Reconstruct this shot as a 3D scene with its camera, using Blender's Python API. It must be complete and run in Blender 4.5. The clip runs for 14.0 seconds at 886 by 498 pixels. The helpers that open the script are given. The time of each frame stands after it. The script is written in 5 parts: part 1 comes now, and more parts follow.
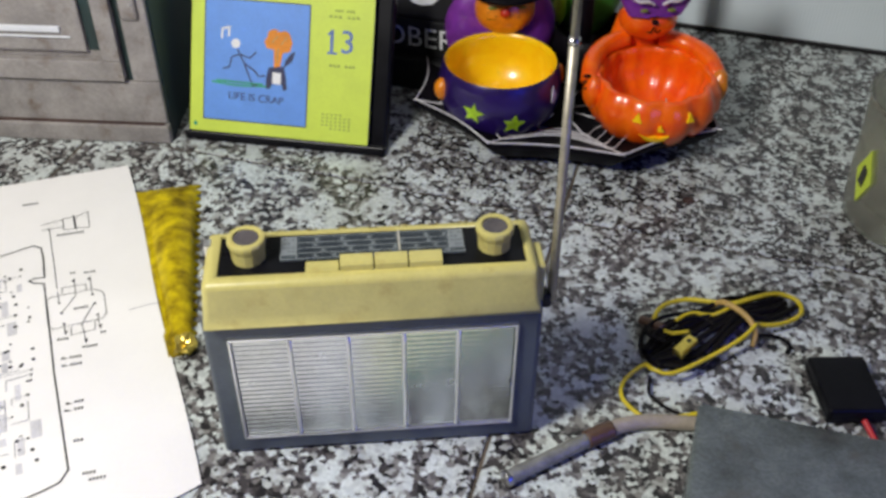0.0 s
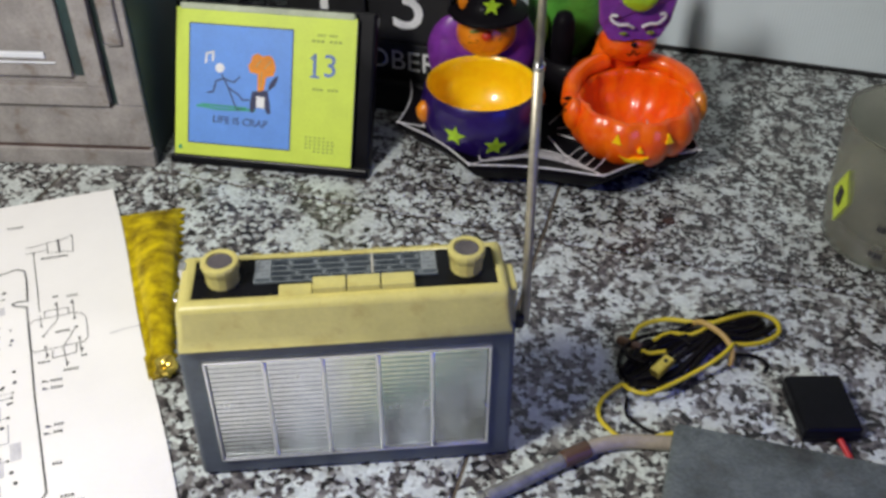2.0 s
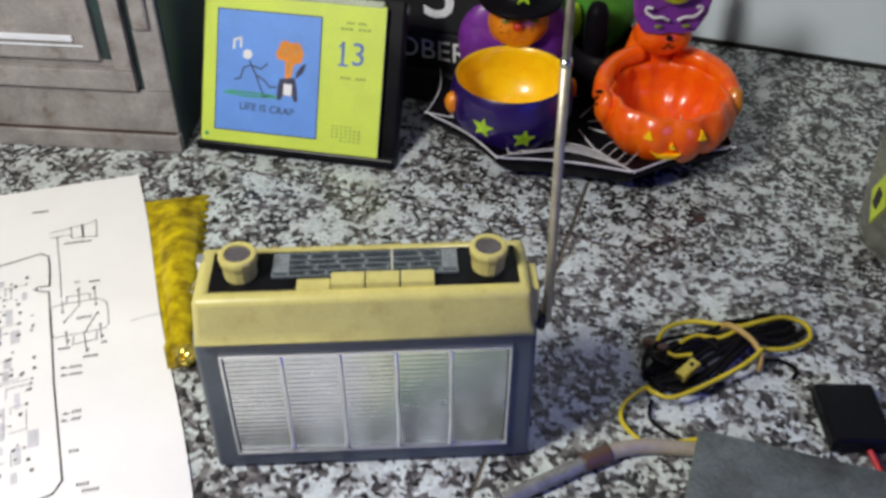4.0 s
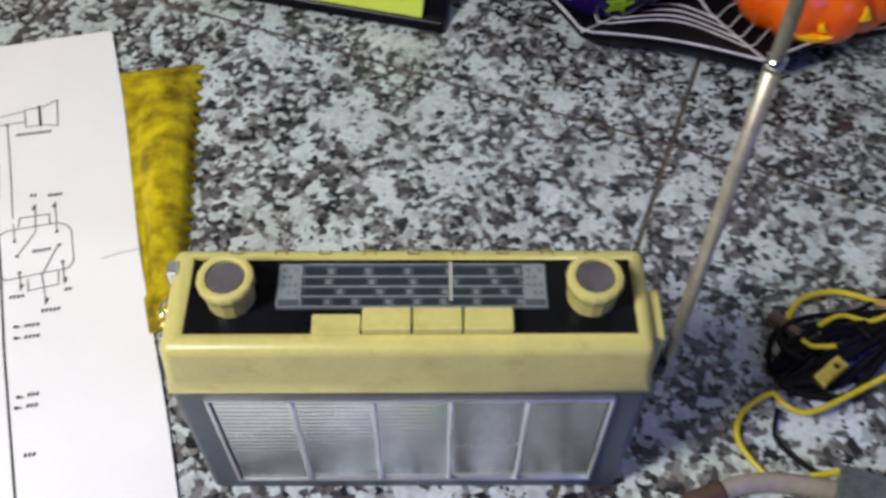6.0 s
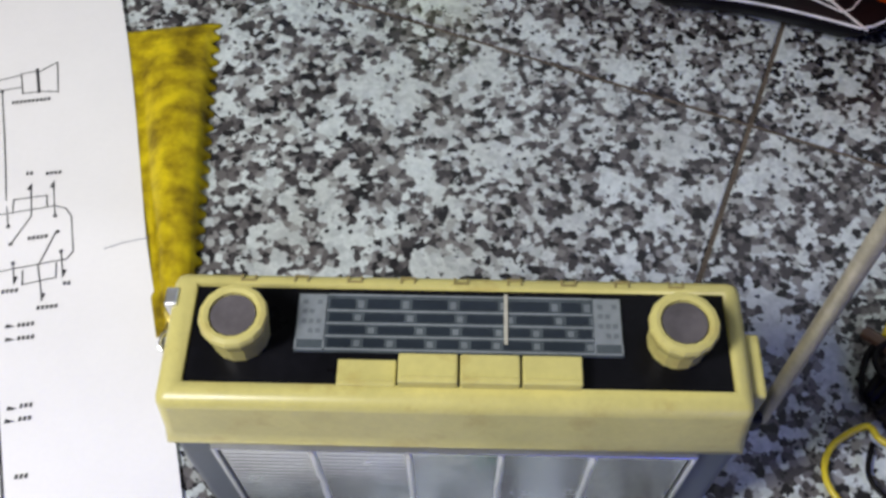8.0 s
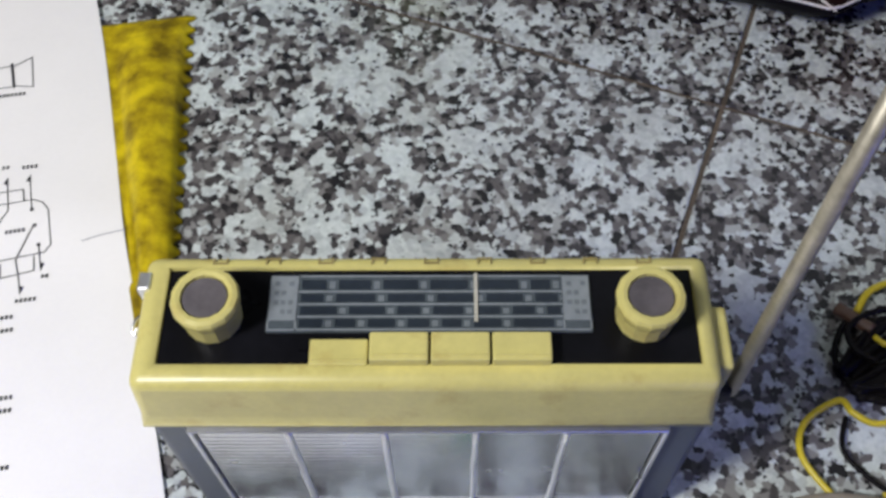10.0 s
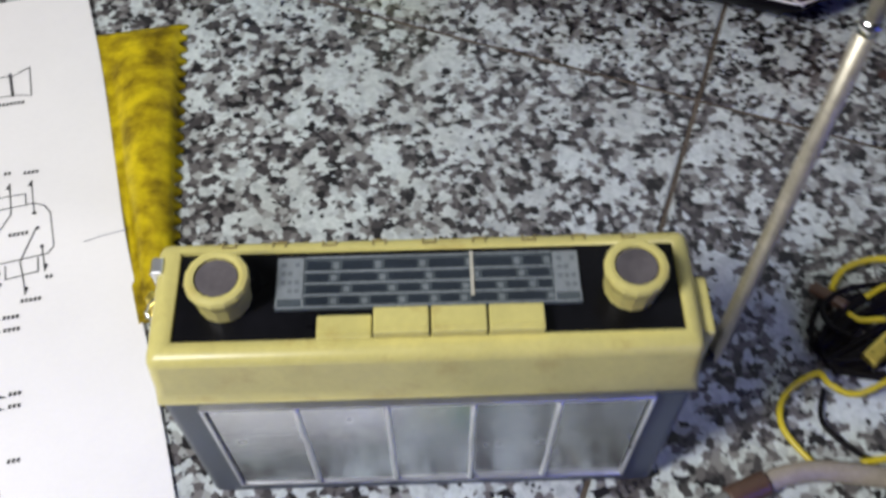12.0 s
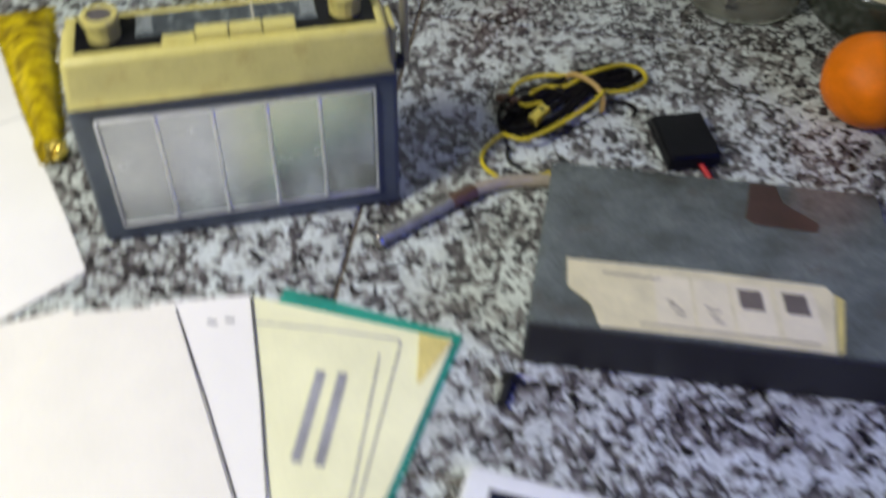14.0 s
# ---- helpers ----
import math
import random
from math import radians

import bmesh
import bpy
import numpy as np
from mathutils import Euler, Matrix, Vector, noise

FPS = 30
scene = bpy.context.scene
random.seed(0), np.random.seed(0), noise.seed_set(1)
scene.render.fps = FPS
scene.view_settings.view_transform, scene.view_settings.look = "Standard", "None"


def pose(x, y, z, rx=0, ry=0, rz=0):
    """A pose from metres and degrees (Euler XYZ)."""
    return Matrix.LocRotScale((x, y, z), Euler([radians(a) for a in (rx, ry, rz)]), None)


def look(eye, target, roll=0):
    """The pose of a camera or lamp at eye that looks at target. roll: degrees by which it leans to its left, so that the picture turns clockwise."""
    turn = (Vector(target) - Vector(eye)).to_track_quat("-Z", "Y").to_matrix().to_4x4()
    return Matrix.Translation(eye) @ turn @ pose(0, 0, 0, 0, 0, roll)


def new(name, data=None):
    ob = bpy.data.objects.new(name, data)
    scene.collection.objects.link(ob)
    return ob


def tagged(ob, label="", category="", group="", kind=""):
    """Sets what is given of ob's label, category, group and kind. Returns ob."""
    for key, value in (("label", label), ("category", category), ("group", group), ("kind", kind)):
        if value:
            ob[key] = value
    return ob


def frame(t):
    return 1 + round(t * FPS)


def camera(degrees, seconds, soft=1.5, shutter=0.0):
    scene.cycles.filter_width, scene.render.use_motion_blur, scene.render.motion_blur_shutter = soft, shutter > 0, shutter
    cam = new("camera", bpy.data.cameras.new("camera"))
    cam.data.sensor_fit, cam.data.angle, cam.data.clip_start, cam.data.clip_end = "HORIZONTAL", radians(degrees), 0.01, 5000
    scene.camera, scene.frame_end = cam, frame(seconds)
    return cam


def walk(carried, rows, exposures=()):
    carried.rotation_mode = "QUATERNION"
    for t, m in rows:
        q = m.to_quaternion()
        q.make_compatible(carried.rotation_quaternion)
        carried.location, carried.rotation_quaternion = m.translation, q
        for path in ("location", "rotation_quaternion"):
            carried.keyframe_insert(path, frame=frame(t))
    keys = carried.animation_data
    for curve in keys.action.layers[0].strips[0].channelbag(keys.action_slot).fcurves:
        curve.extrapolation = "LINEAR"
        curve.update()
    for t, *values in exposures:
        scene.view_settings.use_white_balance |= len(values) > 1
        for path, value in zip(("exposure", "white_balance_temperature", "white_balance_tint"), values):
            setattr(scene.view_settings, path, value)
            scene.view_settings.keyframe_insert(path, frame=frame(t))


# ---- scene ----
cam = camera(48.2, 14.0, soft=3.1, shutter=0.8)
PATH = [
    (0, (0.001, -0.424, 0.536), (0.143, 1.092, -0.761), 0.6),
    (0.5, (0.006, -0.422, 0.534), (0.141, 1.093, -0.765), 0.3),
    (1, (0.006, -0.417, 0.537), (0.158, 1.111, -0.744), 0.9),
    (1.5, (0.006, -0.421, 0.538), (0.138, 1.118, -0.732), 0.4),
    (2, (0.018, -0.429, 0.541), (0.159, 1.112, -0.725), 0.2),
    (2.5, (0.024, -0.445, 0.54), (0.122, 1.103, -0.722), 0.1),
    (3, (0.034, -0.455, 0.54), (0.108, 1.095, -0.722), 0.6),
    (3.2, (0.042, -0.458, 0.54), (0.076, 1.09, -0.726), -0.1),
    (5.3, (-0.009, -0.248, 0.517), (0.14, 1.038, -1.007), 1.0),
    (5.5, (0.0, -0.223, 0.504), (0.12, 0.988, -1.083), 2.0),
    (6, (0.011, -0.186, 0.495), (0.025, 0.944, -1.155), 0.5),
    (6.5, (0.005, -0.154, 0.475), (-0.031, 0.919, -1.213), -0.1),
    (7, (0.003, -0.131, 0.461), (-0.046, 0.891, -1.257), -1.0),
    (7.5, (0.005, -0.121, 0.454), (-0.026, 0.88, -1.277), -0.6),
    (8, (0.003, -0.118, 0.454), (-0.042, 0.896, -1.268), -1.2),
    (8.5, (0.007, -0.117, 0.452), (-0.018, 0.875, -1.284), -0.7),
    (8.7, (0.008, -0.118, 0.452), (-0.011, 0.87, -1.286), -0.7),
    (11, (0.01, -0.126, 0.456), (-0.024, 0.896, -1.263), -1.9),
    (11.5, (0.008, -0.123, 0.457), (-0.03, 0.888, -1.269), -2.1),
    (12, (0.004, -0.146, 0.465), (0.02, 0.889, -1.246), -0.8),
    (12.5, (-0.016, -0.2, 0.486), (0.103, 0.879, -1.194), -1.9),
    (13, (-0.018, -0.277, 0.49), (0.239, 0.853, -1.14), -2.5),
    (13.5, (-0.013, -0.368, 0.51), (0.35, 0.874, -1.015), -0.5),
    (14, (0.01, -0.505, 0.506), (0.339, 0.817, -0.958), 1.8),
]
walk(cam, [(t, look(eye, target, roll)) for t, eye, target, roll in PATH],
     [(0.0, 0.0, 6400, 10), (3.2, 0.0, 6400, 10), (5.5, -0.04, 6250, 11), (7.0, -0.1, 6050, 13), (11.5, -0.1, 6050, 13), (12.5, -0.08, 6200, 11), (14.0, -0.05, 6500, 6)])


# ---- world and light ----
world = bpy.data.worlds.new("world")
scene.world = world
world.use_nodes = True
world.node_tree.nodes["Background"].inputs[0].default_value = (0.75, 0.85, 1.0, 1)
world.node_tree.nodes["Background"].inputs[1].default_value = 0.02


def area_lamp(name, eye, target, size, power, colour, size_y=None):
    data = bpy.data.lights.new(name, "AREA")
    data.energy, data.color, data.size = power, colour, size
    if size_y:
        data.shape, data.size_y = "RECTANGLE", size_y
    ob = new(name, data)
    ob.matrix_world = look(eye, target)
    return ob


area_lamp("work_lamp", (-0.54, -0.32, 0.90), (0.0, 0.12, 0.0), 0.16, 12.6, (1.0, 0.97, 0.91), 0.30)
# added weak fill from above, aimed to brighten the back wall
area_lamp("wall_fill", (0.25, 0.20, 1.45), (0.6, 0.5, 0.3), 0.25, 0.75, (1.0, 0.97, 0.93), 0.5)
# added low blue fill, no known source, tints the shade right of the radio
blue_fill = area_lamp("blue_fill", (0.44, -0.46, 0.24), (0.15, -0.12, 0.0), 0.50, 0.36, (0.02, 0.06, 1.0), 0.26)
blue_fill.data.spread = math.radians(75)


# ---- materials ----
class Nodes:
    """A short way to wire a node material."""

    def __init__(self, name):
        self.m = bpy.data.materials.new(name)
        self.m.use_nodes = True
        self.t = self.m.node_tree
        self.b = self.t.nodes["Principled BSDF"]
        self.c = self.add("ShaderNodeTexCoord")

    def add(self, kind, **values):
        n = self.t.nodes.new(kind)
        for k, v in values.items():
            n.inputs[k].default_value = v
        return n

    def link(self, a, b):
        self.t.links.new(a, b)

    def noise(self, scale, detail=4.0, rough=0.55, vec=None, distort=0.0):
        n = self.add("ShaderNodeTexNoise", Scale=scale, Detail=detail, Roughness=rough, Distortion=distort)
        self.link(vec or self.c.outputs["Object"], n.inputs["Vector"])
        return n

    def ramp(self, fac, stops, constant=False):
        n = self.add("ShaderNodeValToRGB")
        e = n.color_ramp.elements
        while len(e) < len(stops):
            e.new(0.5)
        for el, (p, c) in zip(e, stops):
            el.position, el.color = p, (*c, 1)
        if constant:
            n.color_ramp.interpolation = "CONSTANT"
        self.link(fac, n.inputs[0])
        return n

    def mix(self, fac, a, b, blend="MIX"):
        n = self.t.nodes.new("ShaderNodeMix")
        n.data_type, n.blend_type = "RGBA", blend
        for i, v in ((0, fac), (6, a), (7, b)):
            if isinstance(v, (int, float)):
                n.inputs[i].default_value = v
            elif isinstance(v, tuple):
                n.inputs[i].default_value = (*v, 1)
            else:
                self.link(v, n.inputs[i])
        return n.outputs[2]

    def bump(self, height, strength, distance):
        n = self.add("ShaderNodeBump", Strength=strength, Distance=distance)
        self.link(height, n.inputs["Height"])
        self.link(n.outputs[0], self.b.inputs["Normal"])

    def rough(self, fac, lo, hi):
        n = self.t.nodes.new("ShaderNodeMapRange")
        n.inputs["To Min"].default_value, n.inputs["To Max"].default_value = lo, hi
        self.link(fac, n.inputs["Value"])
        self.link(n.outputs[0], self.b.inputs["Roughness"])


def surface(name, colour, rough=0.5, metal=0.0, vary=0.12, grain=400.0, stain=25.0, bump=0.15, depth=0.0004, coat=0.0, dirt=None, spec=0.5):
    """Paint, plastic, paper and the like: grain and stains at two scales, uneven gloss, fine relief."""
    n = Nodes(name)
    fine, broad = n.noise(grain, 3.0), n.noise(stain, 5.0, 0.6)
    dark = tuple(c * (1 - 2 * vary) for c in colour)
    light = tuple(min(1.0, c * (1 + vary)) for c in colour)
    tone = n.ramp(broad.outputs["Fac"], [(0.3, dark), (0.62, light)])
    speck = n.ramp(fine.outputs["Fac"], [(0.35, (1 - vary,) * 3), (0.65, (1.0,) * 3)])
    col = n.mix(1.0, tone.outputs[0], speck.outputs[0], "MULTIPLY")
    if dirt:
        grime = n.noise(stain * 1.7, 6.0, 0.7)
        mask = n.ramp(grime.outputs["Fac"], [(0.55, (0, 0, 0)), (0.72, (1, 1, 1))])
        col = n.mix(mask.outputs[0], col, dirt)
    n.link(col, n.b.inputs["Base Color"])
    n.rough(broad.outputs["Fac"], max(0.03, rough - 0.1), rough + 0.1)
    n.b.inputs["Metallic"].default_value = metal
    n.b.inputs["Coat Weight"].default_value = coat
    n.b.inputs["Specular IOR Level"].default_value = spec
    n.b.inputs["Coat Roughness"].default_value = 0.06
    n.bump(fine.outputs["Fac"], bump, depth)
    return n.m


def granite(name):
    """Polished speckled granite: angular crystals, white feldspar in clusters, grey-brown grains and black mica."""
    n = Nodes(name)
    info = n.add("ShaderNodeObjectInfo")

    def vector(kind, a, b, c):
        m = n.t.nodes.new("ShaderNodeVectorMath")
        m.operation = kind
        for k, v in enumerate((a, b, c)):
            if isinstance(v, tuple):
                m.inputs[k].default_value = v
            else:
                n.link(v, m.inputs[k])
        return m.outputs[0]

    def calc(kind, a, b, c=0.0):
        m = n.t.nodes.new("ShaderNodeMath")
        m.operation = kind
        for k, v in enumerate((a, b, c)):
            if isinstance(v, float):
                m.inputs[k].default_value = v
            else:
                n.link(v, m.inputs[k])
        return m.outputs[0]

    p = vector("MULTIPLY_ADD", info.outputs["Random"], (7.0, 11.0, 5.0), n.c.outputs["Object"])
    warp = n.noise(420.0, 2.0, 0.5, p)
    w = vector("MULTIPLY_ADD", warp.outputs["Color"], (0.0034, 0.0034, 0.0034), p)

    def grains(scale):
        v = n.add("ShaderNodeTexVoronoi", Scale=scale, Randomness=1.0)
        n.link(w, v.inputs["Vector"])
        c = n.t.nodes.new("ShaderNodeSeparateColor")
        n.link(v.outputs["Color"], c.inputs[0])
        return v.outputs, c.outputs

    crystal, chance = grains(245.0)
    chip, chip_chance = grains(310.0)
    # whole crystals turn white together, so the clusters keep angular edges
    cluster = n.noise(56.0, 2.0, 0.5, crystal["Position"])
    lift = n.ramp(cluster.outputs["Fac"], [(0.54, (0, 0, 0)), (0.60, (0.7, 0.7, 0.7))])
    shade = calc("ADD", calc("MULTIPLY_ADD", calc("SUBTRACT", cluster.outputs["Fac"], 0.5), 0.3, chance[0]), lift.outputs[0])
    cloud = n.noise(300.0, 4.0, 0.65, p)
    milky = n.ramp(cloud.outputs["Fac"], [(0.3, (0.60, 0.67, 0.66)), (0.62, (0.82, 0.88, 0.87))])
    facet = n.ramp(chance[1], [(0.0, (0.78, 0.78, 0.80)), (0.6, (1.0, 1.0, 1.0))])
    white = n.mix(1.0, milky.outputs[0], facet.outputs[0], "MULTIPLY")
    body = n.ramp(shade, [(0.0, (0.015, 0.014, 0.016)), (0.12, (0.070, 0.064, 0.066)), (0.30, (0.155, 0.144, 0.145)),
                          (0.46, (0.27, 0.265, 0.26)), (0.60, (0.46, 0.48, 0.47))], True)
    feldspar = calc("GREATER_THAN", shade, 0.72)
    body = n.mix(feldspar, body.outputs[0], white)
    # black mica chips, thinner inside the white clusters
    share = calc("MULTIPLY_ADD", lift.outputs[0], -0.34, 0.33)
    mica = calc("LESS_THAN", chip_chance[2], share)
    core = n.ramp(chip["Distance"], [(0.46, (1, 1, 1)), (0.58, (0, 0, 0))])
    body = n.mix(calc("MULTIPLY", mica, core.outputs[0]), body, (0.014, 0.013, 0.016))
    soft = n.noise(22.0, 3.0, 0.5, p)
    tone = n.ramp(soft.outputs["Fac"], [(0.3, (0.67, 0.652, 0.63)), (0.65, (0.85, 0.85, 0.845))])
    n.link(n.mix(1.0, body, tone.outputs[0], "MULTIPLY"), n.b.inputs["Base Color"])
    n.rough(cloud.outputs["Fac"], 0.26, 0.44)
    n.bump(cloud.outputs["Fac"], 0.05, 0.0003)
    return n.m


def glossy(name, colour, vary=0.1, second=None):
    """Glazed ceramic: brushed colour under a clear coat."""
    n = Nodes(name)
    a = n.noise(70.0, 5.0, 0.6, None, 0.6)
    lo = second or tuple(c * 0.6 for c in colour)
    tone = n.ramp(a.outputs["Fac"], [(0.38 - vary, lo), (0.62, colour)])
    n.link(tone.outputs[0], n.b.inputs["Base Color"])
    n.b.inputs["Roughness"].default_value = 0.3
    n.b.inputs["Coat Weight"].default_value = 0.4
    n.b.inputs["Coat Roughness"].default_value = 0.07
    n.bump(n.noise(160.0, 2.0).outputs["Fac"], 0.12, 0.0006)
    return n.m


GRANITE = granite("speckled_granite")
GROUT = surface("brown_grout", (0.125, 0.098, 0.076), 0.85, vary=0.25)


def ribbed(name, colour):
    """Pale paint over a finely ribbed upright lining."""
    n = Nodes(name)
    stain = n.noise(6.0, 5.0, 0.6)
    tone = n.ramp(stain.outputs["Fac"], [(0.3, tuple(c * 0.93 for c in colour)), (0.65, colour)])
    n.link(tone.outputs[0], n.b.inputs["Base Color"])
    rib = n.add("ShaderNodeTexWave", Scale=85.0, Distortion=0.4)
    n.link(n.c.outputs["Object"], rib.inputs["Vector"])
    n.rough(stain.outputs["Fac"], 0.45, 0.6)
    n.bump(rib.outputs["Fac"], 0.35, 0.0006)
    return n.m


WALL = ribbed("pale_blue_wall_paint", (0.80, 0.89, 0.94))
# for the unseen walls and ceiling, kept dark so they bounce little light
CEIL = surface("dim_room_beige", (0.30, 0.28, 0.25), 0.8, vary=0.04, stain=4.0)
FLOOR = surface("vinyl_floor", (0.3, 0.26, 0.22), 0.5, vary=0.15, stain=5.0)
OLD_PAINT = surface("worn_grey_paint", (0.335, 0.31, 0.295), 0.5, vary=0.16, stain=26.0, dirt=(0.17, 0.125, 0.095), bump=0.3)
TEAL = surface("dark_teal_paint", (0.02, 0.045, 0.045), 0.5, vary=0.2)
STEEL = surface("steel", (0.55, 0.54, 0.52), 0.32, 1.0, vary=0.08)
# the warm tint stands in for beige surroundings mirrored in the aerial
AERIAL = surface("warm_tinted_steel", (0.46, 0.425, 0.335), 0.44, 0.65, vary=0.14, stain=60.0)
CHROME = surface("chrome", (0.8, 0.8, 0.8), 0.14, 1.0, vary=0.05)
CREAM = surface("cream_plastic", (0.585, 0.522, 0.175), 0.36, vary=0.06, stain=35.0, dirt=(0.46, 0.37, 0.11), bump=0.08)
SLATE = surface("slate_grey_plastic", (0.074, 0.091, 0.105), 0.45, vary=0.1, stain=40.0)
ALU = surface("ribbed_aluminium", (0.66, 0.69, 0.70), 0.24, 1.0, vary=0.07, stain=45.0, grain=160.0, bump=0.02)
ALU_BRIGHT = surface("bright_aluminium", (0.86, 0.87, 0.88), 0.38, 1.0, vary=0.05)
BLACK = surface("black_plastic", (0.006, 0.006, 0.008), 0.3, vary=0.2, spec=0.12)
BLACK_MATT = surface("matt_black", (0.01, 0.01, 0.011), 0.6, vary=0.2)
DIAL = surface("smoked_dial_glass", (0.078, 0.094, 0.105), 0.25, vary=0.12)
DIAL_PALE = surface("silver_dial_print", (0.24, 0.265, 0.28), 0.4, 0.1, vary=0.1)
DIAL_FADED = surface("faded_dial_letters", (0.15, 0.17, 0.185), 0.4)
DIAL_DARK = surface("dark_dial_print", (0.018, 0.025, 0.035), 0.3)
NEEDLE = surface("ivory_needle", (0.48, 0.46, 0.38), 0.4)
KNOB_DISC = surface("grey_knob_disc", (0.105, 0.092, 0.098), 0.55, 0.1, vary=0.14, stain=120.0)
INK = surface("printing_ink", (0.035, 0.035, 0.04), 0.7)
STAINED = surface("ochre_rust_stain", (0.22, 0.145, 0.085), 0.7, vary=0.3, stain=60.0)
FADED_GILT = surface("worn_gilt_marks", (0.29, 0.235, 0.085), 0.5, vary=0.2)
MOSS_EYE = surface("olive_eye_paint", (0.22, 0.26, 0.03), 0.4)
INK_SOFT = surface("faded_ink", (0.34, 0.34, 0.37), 0.8)
INK_PALE = surface("pale_halftone_ink", (0.66, 0.65, 0.68), 0.8)
PAPER = surface("white_paper", (0.90, 0.88, 0.865), 0.75, vary=0.015, stain=12.0, bump=0.08)
CREAM_PAPER = surface("cream_paper", (0.88, 0.85, 0.80), 0.75, vary=0.025, stain=14.0)
YELLOW_PAPER = surface("pale_yellow_paper", (0.88, 0.87, 0.58), 0.7, vary=0.04, stain=14.0)
GREEN_CARD = surface("sea_green_card", (0.02, 0.30, 0.22), 0.6)
TAPE_YELLOW = surface("aged_tape", (0.78, 0.66, 0.24), 0.4)
GLUE = surface("glued_page_edge", (0.50, 0.55, 0.40), 0.7)
LIME = surface("lime_print", (0.60, 0.74, 0.07), 0.5, vary=0.04)
SKY_BLUE = surface("blue_print", (0.12, 0.30, 0.76), 0.5, vary=0.05)
ORANGE_INK = surface("orange_print", (0.80, 0.27, 0.01), 0.6)
NAVY_INK = surface("navy_print", (0.03, 0.035, 0.09), 0.6)
GREEN_INK = surface("green_print", (0.04, 0.36, 0.17), 0.6)
WHITE_INK = surface("white_print", (0.8, 0.8, 0.8), 0.5, vary=0.05)
BLUE_INK = surface("blue_ink", (0.12, 0.20, 0.50), 0.6)
FOIL = surface("gold_foil", (0.95, 0.72, 0.16), 0.3, 1.0, vary=0.1, stain=120.0)
YELLOW_WIRE = surface("yellow_wire_sleeve", (0.66, 0.52, 0.02), 0.4, vary=0.1)
BLACK_WIRE = surface("black_wire_sleeve", (0.006, 0.005, 0.006), 0.5, spec=0.12)
RED_WIRE = surface("red_wire_sleeve", (0.45, 0.02, 0.025), 0.4)
BEIGE = surface("beige_cable", (0.36, 0.31, 0.25), 0.5, vary=0.1)
BROWN = surface("brown_bakelite", (0.10, 0.055, 0.035), 0.4)
TAN = surface("tan_band", (0.52, 0.34, 0.10), 0.5)
GREY_STEEL = surface("grey_enamelled_steel", (0.128, 0.148, 0.148), 0.24, 0.0, vary=0.32, stain=17.0, dirt=(0.085, 0.082, 0.076), bump=0.25)
DARK_STEEL = surface("dark_scuffed_steel", (0.014, 0.012, 0.011), 0.6, vary=0.2)
LABEL = surface("yellowed_label", (0.78, 0.71, 0.47), 0.6, vary=0.07, stain=40.0)
PURPLE_GLAZE = glossy("purple_glaze", (0.22, 0.04, 0.34))
NAVY_GLAZE = glossy("dark_blue_glaze", (0.024, 0.009, 0.105))
YELLOW_GLAZE = glossy("yellow_glaze", (0.98, 0.63, 0.003), 0.05, (0.94, 0.53, 0.002))
ORANGE_GLAZE = glossy("orange_glaze", (0.96, 0.155, 0.002), 0.05, (0.87, 0.075, 0.002))
AMBER_GLAZE = glossy("amber_glaze", (0.80, 0.26, 0.01), 0.05, (0.6, 0.15, 0.006))
GREEN_GLAZE = glossy("green_glaze", (0.10, 0.38, 0.05))
LIME_GLAZE = glossy("lime_glaze", (0.42, 0.66, 0.02))
BLACK_GLAZE = glossy("black_glaze", (0.006, 0.005, 0.007))
BLACK_GLAZE.node_tree.nodes["Principled BSDF"].inputs["Specular IOR Level"].default_value = 0.06
BLACK_GLAZE.node_tree.nodes["Principled BSDF"].inputs["Roughness"].default_value = 0.5
BLACK_GLAZE.node_tree.nodes["Principled BSDF"].inputs["Coat Weight"].default_value = 0.015
WHITE_GLAZE = glossy("white_glaze", (0.8, 0.78, 0.8))
RED_GLAZE = glossy("red_glaze", (0.6, 0.03, 0.01))
PEEL = surface("orange_peel", (0.88, 0.21, 0.002), 0.42, vary=0.12, grain=700.0, stain=30.0, bump=0.5, depth=0.0012, spec=0.25)
ONION = surface("pale_onion_skin", (0.62, 0.58, 0.42), 0.4)
SMUDGE = surface("brown_smudge", (0.16, 0.135, 0.12), 0.7)
LABEL_PALE = surface("pale_label_print", (0.82, 0.75, 0.56), 0.6, vary=0.05)
SIGN_INK = surface("pale_sign_paint", (0.74, 0.75, 0.74), 0.6, vary=0.12)
FAINT_INK = surface("faint_olive_print", (0.36, 0.46, 0.07), 0.6)
RUST = surface("rust_stain", (0.07, 0.036, 0.030), 0.5, vary=0.25)
GUNMETAL = surface("dull_worn_metal", (0.25, 0.25, 0.235), 0.45, 0.25, vary=0.16, stain=90.0)
WHITE_PLASTIC = surface("white_plastic", (0.78, 0.80, 0.84), 0.25, vary=0.03)
SCREEN = surface("dark_screen_glass", (0.01, 0.014, 0.03), 0.08, vary=0.1)


